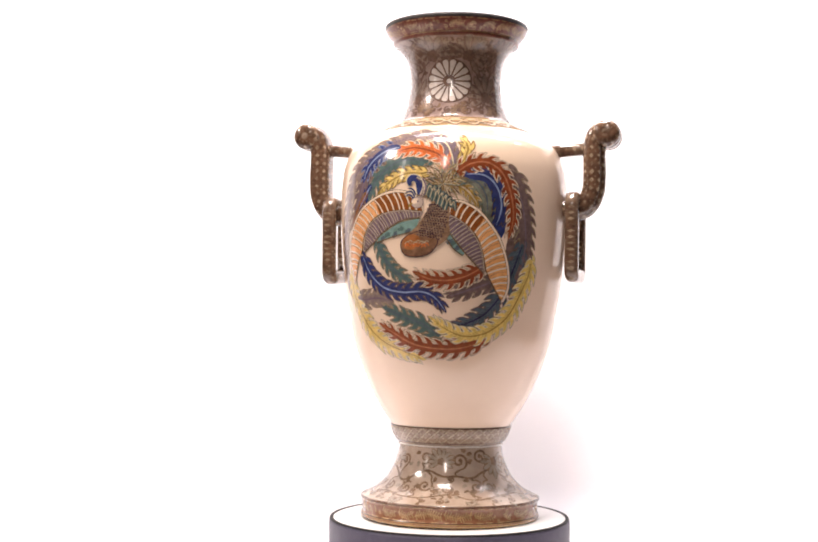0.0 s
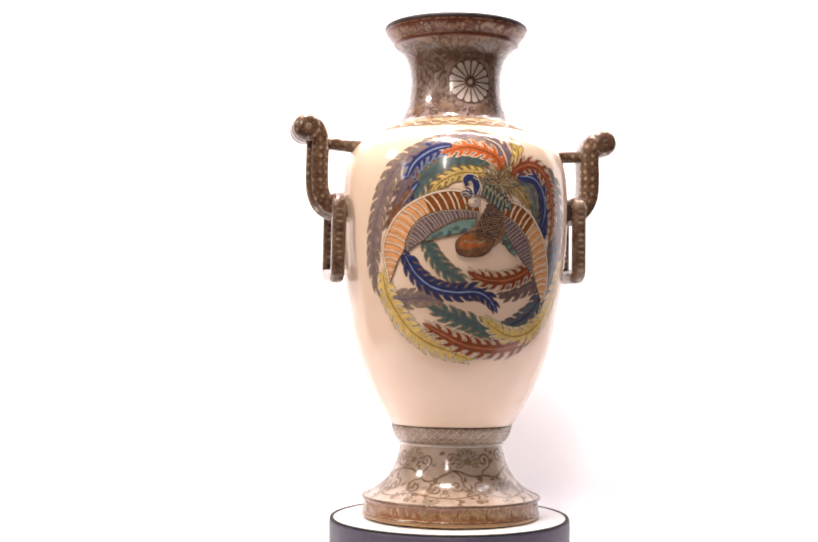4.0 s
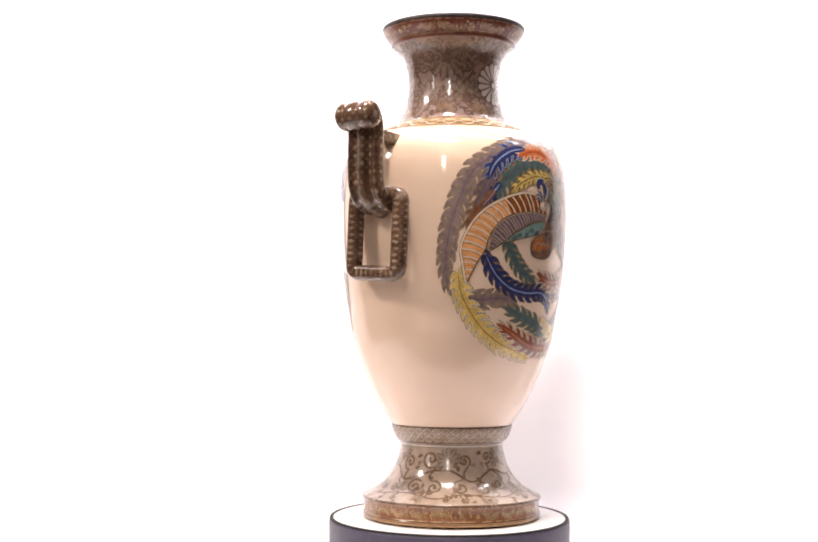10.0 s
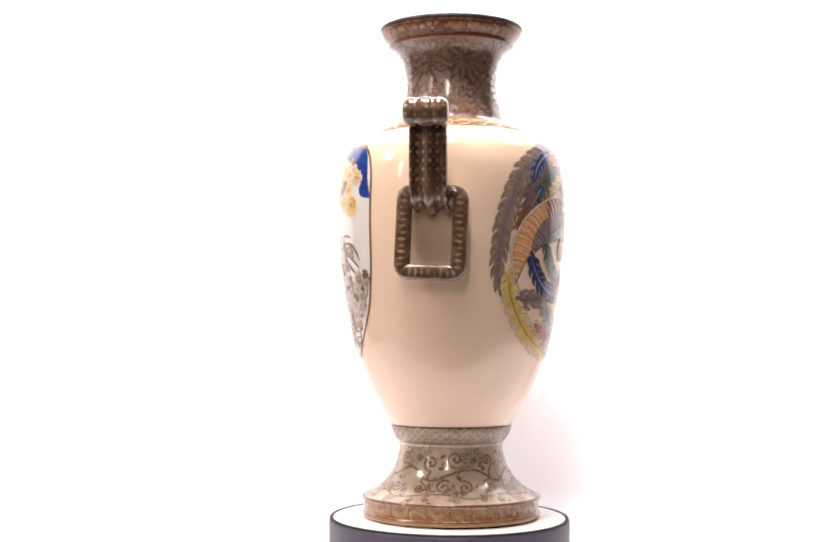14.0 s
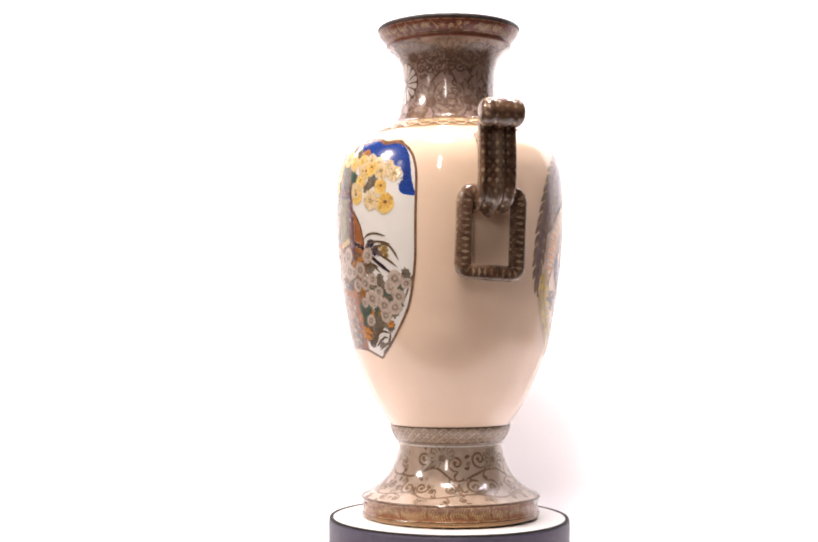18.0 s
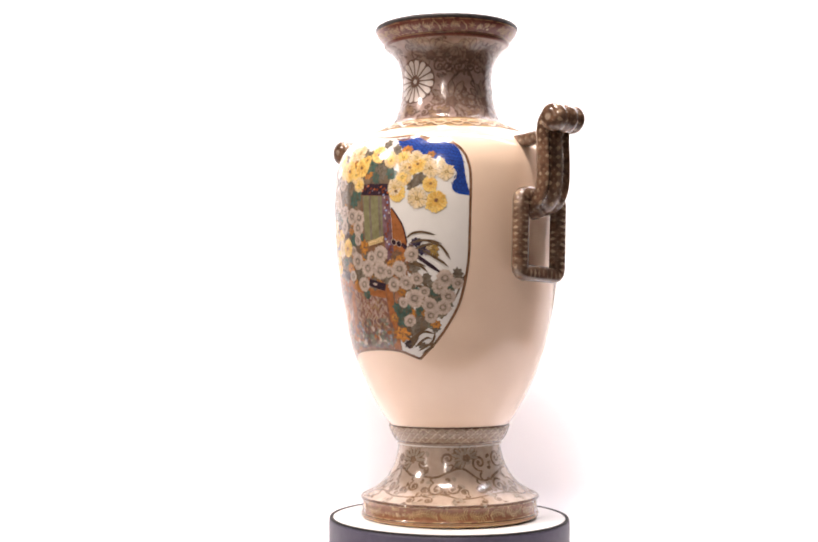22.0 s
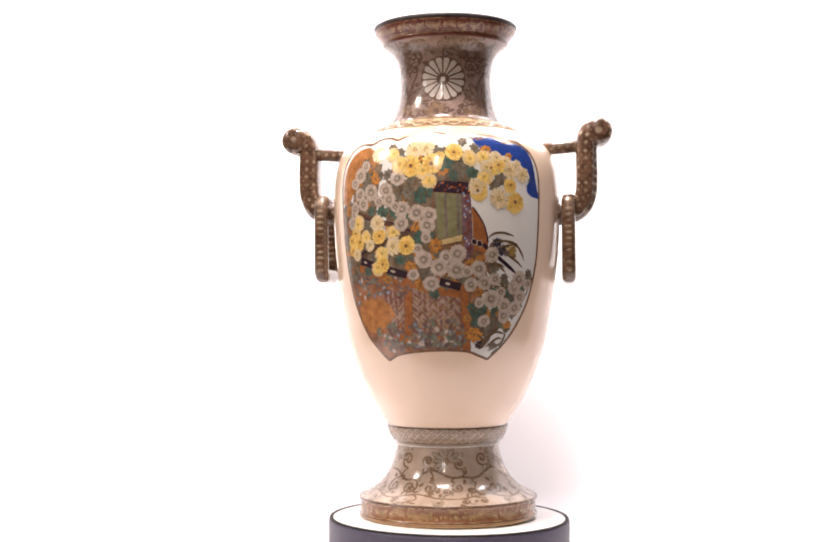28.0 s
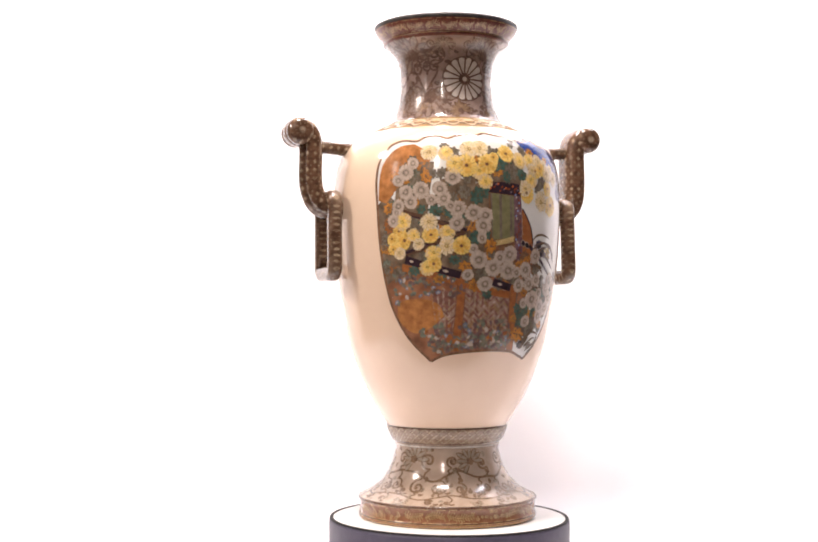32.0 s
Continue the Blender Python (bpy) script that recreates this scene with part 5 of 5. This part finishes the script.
    # blossoms
    for kind, spots in (("w", [(37.8, 232.1, 4.6), (37.9, 220.5, 4.3), (45.3, 221.4, 5.0), (40.3, 214.6, 4.3), (60.0, 228.8, 4.6), (54.1, 222.1, 5.0), (55.8, 216.4, 4.6), (34.1, 212.3, 4.3), (62.4, 210.6, 4.6), (69.7, 208.2, 5.3), (75.6, 206.9, 4.6), (74.6, 200.8, 5.0)]),
                        ("w", [(62.0, 202.1, 4.3), (41.2, 237.5, 3.5), (74.0, 193.5, 3.2), (69.7, 187.2, 3.2), (72.6, 180.8, 5.3), (80.1, 176.1, 5.0), (76.2, 166.6, 5.0), (67.3, 172.0, 3.5), (50.1, 215.8, 3.5), (59.0, 212.0, 3.2), (31.4, 203.7, 3.9), (34.0, 227.4, 3.5), (33.2, 208.6, 3.2)]),
                        ("w", [(88.8, 184.0, 5.3), (83.4, 182.2, 3.9), (88.4, 174.5, 5.3), (99.3, 175.2, 5.0), (105.9, 183.5, 4.3), (122.0, 169.2, 5.0), (102.4, 166.9, 4.3), (119.3, 164.2, 4.3), (106.4, 157.6, 5.3), (114.3, 153.2, 4.6), (120.8, 151.9, 4.6), (114.6, 147.2, 4.6), (123.6, 158.5, 4.6), (103.1, 144.2, 3.9)]),
                        ("w", [(108.0, 169.1, 3.9), (95.6, 165.9, 4.3), (111.6, 161.3, 3.5), (128.2, 166.2, 3.5), (93.6, 173.6, 3.5), (100.1, 155.1, 3.2)]),
                        ("p", [(56.8, 243.3, 4.3), (61.4, 236.6, 5.3), (73.0, 232.3, 5.0), (75.7, 226.7, 4.6), (41.5, 195.3, 3.9), (50.8, 184.3, 4.6), (57.4, 196.7, 4.6), (36.5, 203.3, 5.0), (47.8, 175.8, 4.3), (95.1, 240.2, 5.0), (102.3, 240.4, 4.6), (102.2, 228.5, 5.3)]),
                        ("c", [(48.7, 244.0, 5.0), (68.3, 246.0, 5.3), (73.5, 246.9, 5.3), (49.0, 202.6, 5.3), (57.5, 189.0, 5.3), (34.3, 184.7, 3.9), (115.7, 233.6, 5.3), (123.0, 231.3, 5.0), (109.2, 216.5, 6.4), (103.3, 235.1, 4.3), (97.6, 223.4, 4.6), (43.9, 189.9, 3.5), (108.5, 240.8, 3.9), (113.1, 238.8, 3.9), (120.0, 236.8, 3.2)]),
                        ("y", [(66.9, 235.7, 6.0), (77.2, 237.2, 5.7), (36.4, 192.1, 5.3), (49.7, 195.2, 4.6), (64.4, 189.2, 5.3), (51.0, 178.5, 5.0), (87.5, 244.0, 5.0), (106.0, 234.6, 5.0), (109.8, 236.1, 4.3), (98.9, 220.1, 5.3), (115.3, 224.5, 4.6), (118.0, 214.1, 6.0), (34.4, 197.8, 3.9), (80.4, 241.0, 3.5), (30.8, 193.0, 3.5), (31.2, 187.3, 3.2)])):
        for th, a, r in spots:
            flower((th, a), r, kind, panel, 4.0 + 1.6 * random.random())


build_panel()


# ---- neck rosettes ----
def rosette(p):
    bm = bmesh.new()
    R = 14.2
    blob(bm, p, R, R, 0, 3.0, 0, n=48)
    wheel = part("rosette", bm, [SCROLL], vase, "grey-white sixteen-petalled rosette")
    for k in range(16):
        t0 = 2 * math.pi * (k + 0.5) / 16
        rows = []
        for s in (0.27, 0.36, 0.46, 0.58, 0.70, 0.82, 0.92):
            half = max(0.02, math.pi / 16 - 0.48 / (s * R)) * (0.75 if s > 0.9 else 1)
            rows.append([at(*shift(p, (s + (0.035 * (1 - abs(g)) if s > 0.9 else 0)) * R * math.cos(t0 + half * g), (s + (0.035 * (1 - abs(g)) if s > 0.9 else 0)) * R * math.sin(t0 + half * g)), 4.6) for g in (-1, 0, 1)])
        bm = bmesh.new()
        strip(bm, rows, flip=True)
        part("petal", bm, ROSETTE, wheel)
    bm = bmesh.new()
    blob(bm, p, 1.5, 1.5, 0, 4.8, 0, n=14)
    part("heart", bm, ROSETTE, wheel)


for place in [(-98.2, 312.3)] + [(80.5, 314.0)]:
    rosette(place)


# ---- scrolling vines on neck and foot ----
def lotus(name, p, r, turn, layer, mats, parent):
    """An open fan of pointed, outlined petals round a heart."""
    bm = bmesh.new()
    blob(bm, p, r * 0.30, r * 0.28, 0, layer + 0.8, 0, 5, 0.25)
    heart = part(name, bm, mats, parent, "grey lotus blossom")
    n = random.choice((9, 10, 11))
    for k in range(n):
        t = radians(turn + (k / (n - 1) - 0.5) * 236)
        reach = r * random.uniform(0.86, 1.08)
        bm = bmesh.new()
        for wide, lift, m in ((1.0, 0.0, 0), (0.62, 0.35, 1)):
            rows = []
            for g, w in ((0.24, 0.10), (0.46, 0.15), (0.70, 0.18), (0.88, 0.12), (1.0 - 0.04 * m, 0.02)):
                rows.append([at(*shift(p, reach * (g * math.cos(t) - side * w * wide * math.sin(t)), reach * (g * math.sin(t) + side * w * wide * math.cos(t))), layer + lift + 0.1 * (k % 2)) for side in (-1, 0, 1)])
            strip(bm, rows, index=m, flip=True)
        part("petal", bm, mats, heart)


def spiral(bm, p, r, start, sense, layer, index, width, turns=1.35):
    pts = []
    for k in range(15):
        u = k / 14
        t = radians(start) + sense * 2 * math.pi * turns * u
        g = r * (1 - 0.84 * u)
        pts.append(shift(p, g * math.cos(t), g * math.sin(t)))
    ribbon(bm, pts, width, layer, index, (0.5, 0.8), 0.7)
    blob(bm, pts[-1], width * 0.9, width * 0.9, 0, layer + 0.1, index, n=8)
    return pts[0]


def vine(parent, name, low, high, units, mats, label, width=0.85, keep=(), blooms=(1, 3)):
    """Tendrils, curls and lotus heads round a band of the glaze."""
    def clear(p):
        return all(math.hypot(radians((p[0] - k[0] + 180) % 360 - 180) * 29, p[1] - k[1]) > 17.5 for k in keep)
    mid, amp = (low + high) / 2, (high - low) / 2
    for u in range(units):
        t0, span = u * 360 / units, 360 / units
        wob = random.uniform(-0.10, 0.10)
        main = [(t0 + span * s / 10, mid + amp * ((0.20 + wob * math.sin(math.pi * s / 10)) * math.sin(2 * math.pi * s / 10 + 0.4) + 0.10 * math.sin(5.3 * s + 2 * u) * math.sin(math.pi * s / 10))) for s in range(11)]
        runs, run = [], []
        for q in main + [None]:
            if q and clear(q):
                run.append(q)
            elif run:
                runs.append(run)
                run = []
        for run in runs:
            if len(run) > 1:
                bm = bmesh.new()
                ribbon(bm, run, width * 0.95, 1.0, 0)
                part(name, bm, mats, parent, label)
        for k, (s, dy) in enumerate(((0.12, -0.52), (0.36, 0.58), (0.62, 0.50), (0.86, -0.56), (0.50, -0.58), (0.02, 0.62))):
            p = (t0 + span * (s + random.uniform(-0.04, 0.04)), mid + amp * (dy + random.uniform(-0.08, 0.08)))
            if not clear(p):
                continue
            bm = bmesh.new()
            r = amp * random.uniform(0.22, 0.36)
            if k in blooms:
                bm.free()
                lotus(name.replace("scroll", "lotus"), p, amp * random.uniform(0.52, 0.70), random.choice((90, 60, 120, -90, -70)), 1.3, mats, parent)
                continue
            toward = math.degrees(math.atan2(mid - p[1], 3.0))
            a = spiral(bm, p, r, toward + random.uniform(-50, 50), random.choice((1, -1)), 1.2, 0, width)
            near = main[min(10, int(s * 10))]
            if clear(near) and math.hypot(*metric(near, a)) < 9:
                ribbon(bm, [near, ((near[0] + a[0]) / 2 + random.choice((-3, 3)), (near[1] + a[1]) / 2), a], width * 0.8, 1.1, 0, (1, 0.7))
            for j in range(3):
                t = random.uniform(0, 6.28)
                q = shift(p, r * 1.1 * math.cos(t), r * 1.1 * math.sin(t))
                ribbon(bm, [q, shift(q, 1.5 * math.cos(t), 1.5 * math.sin(t)), shift(q, 3.4 * math.cos(t + 0.6), 3.4 * math.sin(t + 0.6))], width * 1.5, 1.15, j % 2, (0.4, 0.1), 0.7)
            part("tendril", bm, mats, parent)


WHEELS = [(-98.2, 312.3)] + [(80.5, 314.0)]
vine(vase, "neck_scroll", NECK_AT + 3, RIM_AT - 3, 8, [SCROLL, NECK_PALE, TAUPE], "dark scrolling vine", 1.5, WHEELS, (1, 3))
vine(vase, "neck_scroll", NECK_AT + 1, NECK_AT + 22, 9, [SCROLL, SCROLL_PALE, TAUPE], "olive scrolling vine", 1.15, WHEELS, (3,))
vine(vase, "neck_scroll", RIM_AT - 26, RIM_AT - 2, 9, [SCROLL, NECK_PALE, TAUPE], "dark scrolling vine", 1.2, WHEELS, (1,))
vine(vase, "foot_scroll", 25.0, 57.0, 6, [SCROLL_PALE, LOTUS, FOOT_GLAZE], "olive scrolling vine", 1.5, (), (1,))
vine(vase, "foot_scroll", 16.5, 33.0, 7, [SCROLL_PALE, LOTUS, FOOT_GLAZE], "olive scrolling vine", 1.25, (), (4,))


# ---- bands: lines, lattice, lappets, gold marks ----
def hoop(name, a0, a1, mat, layer, label=""):
    bm = bmesh.new()
    strip(bm, [[at(k * 2, a, layer) for k in range(180)] for a in (a0, (a0 + a1) / 2, a1)], True)
    return part(name, bm, mat, vase, label)


hoop("line", 14.0, 15.9, BROWN, 1)
hoop("line", 4.3, 5.0, BROWN, 1)
hoop("gold_bead", 1.0, 4.2, GOLD, 0.6, "gold bead round the foot")
hoop("line", 58.5, 59.6, WHITE, 1, "cream line under the collar")
hoop("line", 61.6, 62.3, BROWN, 1)
hoop("line", 72.1, 73.3, BROWN, 1)
hoop("line", SHOULDER_AT - 0.7, SHOULDER_AT + 0.4, OCHRE, 1)
hoop("line", NECK_AT - 1.4, NECK_AT, OCHRE, 1)
hoop("line", RIM_AT + 0.5, RIM_AT + 1.9, RUST, 1.2)
hoop("line", RIM_AT + 2.4, RIM_AT + 3.0, OLD_GOLD, 1.2)


def build_bands():
    for k in range(40):
        t = k * 9
        for sense, mat in ((1, LATTICE), (-1, LATTICE)):
            bm = bmesh.new()
            ribbon(bm, [(t, 62.6), (t + sense * 9 + random.uniform(-0.6, 0.6), 67.3), (t + sense * 18, 72.2)], random.uniform(0.75, 1.15), 1.0 + 0.4 * (sense > 0), 0, step=1.0)
            part("lattice_bar", bm, mat, vase)
        bm = bmesh.new()
        for dt, a in ((4.5, 65.0), (0, 67.4), (4.5, 69.8)):
            blob(bm, (t + dt, a), 1.5, 1.05, 0, 1.2, 0, 4, 0.25, 16)
            blob(bm, (t + dt, a), 0.5, 0.45, 0, 1.5, 1, n=8)
        part("lattice_flower", bm, [SCROLL_PALE, STRAW], vase)
    S = SHOULDER_AT - 2.2
    for k in range(26):
        bm = bmesh.new()
        t = k * 360 / 26
        w = 180 / 26
        ribbon(bm, [(t - w, S + 0.9), (t - w * 0.45, S + 3.4), (t, S + 6.8), (t + w * 0.45, S + 3.4), (t + w, S + 0.9)], 1.5, 1.4, 0, step=0.7)
        blob(bm, (t, S + 3.0), 3.9, 2.5, 0, 1.15, 1, 3, 0.30, 24, math.pi / 2)
        blob(bm, (t, S + 4.6), 0.8, 0.8, 0, 1.6, 2, n=8)
        ribbon(bm, [(t + w * 0.45, S + 9.4), (t + w * 0.6, S + 6.8), (t + w, S + 5.8), (t + w * 1.4, S + 6.8), (t + w * 1.5, S + 9.2)], 1.3, 1.4, 2, (0.6, 0.6), 0.7)
        blob(bm, (t + w, S + 8.4), 3.0, 1.8, 0, 1.2, 1, 5, 0.3)
        blob(bm, (t, S + 10.6), 1.5, 1.0, 0, 1.2, 1, n=10)
        ribbon(bm, [(t - w * 0.5, S + 12.2), (t, S + 13.2), (t + w * 0.5, S + 12.2)], 0.9, 1.4, 0)
        part("lappet", bm, [LAPPET_LINE, LAPPET_GOLD, LAPPET_LINE], vase, "gold lappet on the shoulder")
    for name, low, high in (("rim_pattern", RIM_AT + 4.2, RIM_AT + 11.4), ("foot_pattern", 5.6, 13.4)):
        bm = bmesh.new()
        mid, h = (low + high) / 2, (high - low)
        for edge in (low - 0.3, high + 0.4):
            x = 0.0
            while x < 356:
                run = random.uniform(2, 9)
                ribbon(bm, [(x, edge), (x + run, edge + random.uniform(-0.2, 0.2))], random.uniform(0.3, 0.6), 1.0, 0, curve=False, step=2)
                x += run + random.uniform(0.5, 4)
        t = 0.0
        while t < 358:
            kind = random.random()
            run = random.uniform(9, 19)
            if kind < 0.62:
                # fern: barbs on both sides of a bowed stem
                sway = random.choice((-1, 1)) * h * 0.12
                ribbon(bm, [(t + 0.5, mid - sway), (t + run / 2, mid + sway), (t + run - 0.5, mid - sway)], 0.5, 1.0, 0)
                x = t + 1.0
                while x < t + run - 1.5:
                    y = mid - sway + 2 * sway * math.sin(math.pi * (x - t) / run)
                    for side in (1, -1):
                        ribbon(bm, [(x, y), (x + 1.0, y + side * h * 0.22), (x + 1.3, y + side * h * random.uniform(0.22, 0.42))], random.uniform(0.45, 0.75), 1.05, 0, (0.8, 0.4), 0.8)
                    x += 1.55
            elif kind < 0.72:
                x = t
                while x < t + run:
                    ribbon(bm, [(x, low + 0.4), (x + random.uniform(-0.5, 0.9), low + h * random.uniform(0.4, 0.7))], 0.5, 1.0, 0, (1, 0.4), curve=False)
                    x += random.uniform(1.2, 1.8)
            elif kind < 0.82:
                ribbon(bm, [(t, high - 0.5), (t + run * 0.3, mid), (t + run * 0.4, low + 0.4)], 0.7, 1.2, 0)
                p = (t + run * 0.65, mid)
                for k in range(7):
                    ribbon(bm, [p, shift(p, 2.8 * math.cos(k * 0.9), 2.6 * math.sin(k * 0.9))], 0.6, 1.0, 0, (0.5, 0.4), curve=False)
            else:
                for k in range(8):
                    p = (t + random.uniform(0, run), random.uniform(low + 1.2, high - 1.2))
                    spiral(bm, p, random.uniform(1.0, 1.6), random.uniform(0, 360), random.choice((1, -1)), 1.0, 0, 0.5, 1.0)
            t += run
        part(name, bm, [OLD_GOLD if name == "rim_pattern" else PALE_GOLD], vase, "worn gold key and feather marks")


build_bands()

# ---- what turns ----
def motions():
    rows = [(k / 2, pose(0, 0, 0, 0, 0, SPIN * k / 2)) for k in range(65)]
    walk(vase, [(t, m @ VASE_BASE) for t, m in rows])
    walk(plate, rows)


motions()
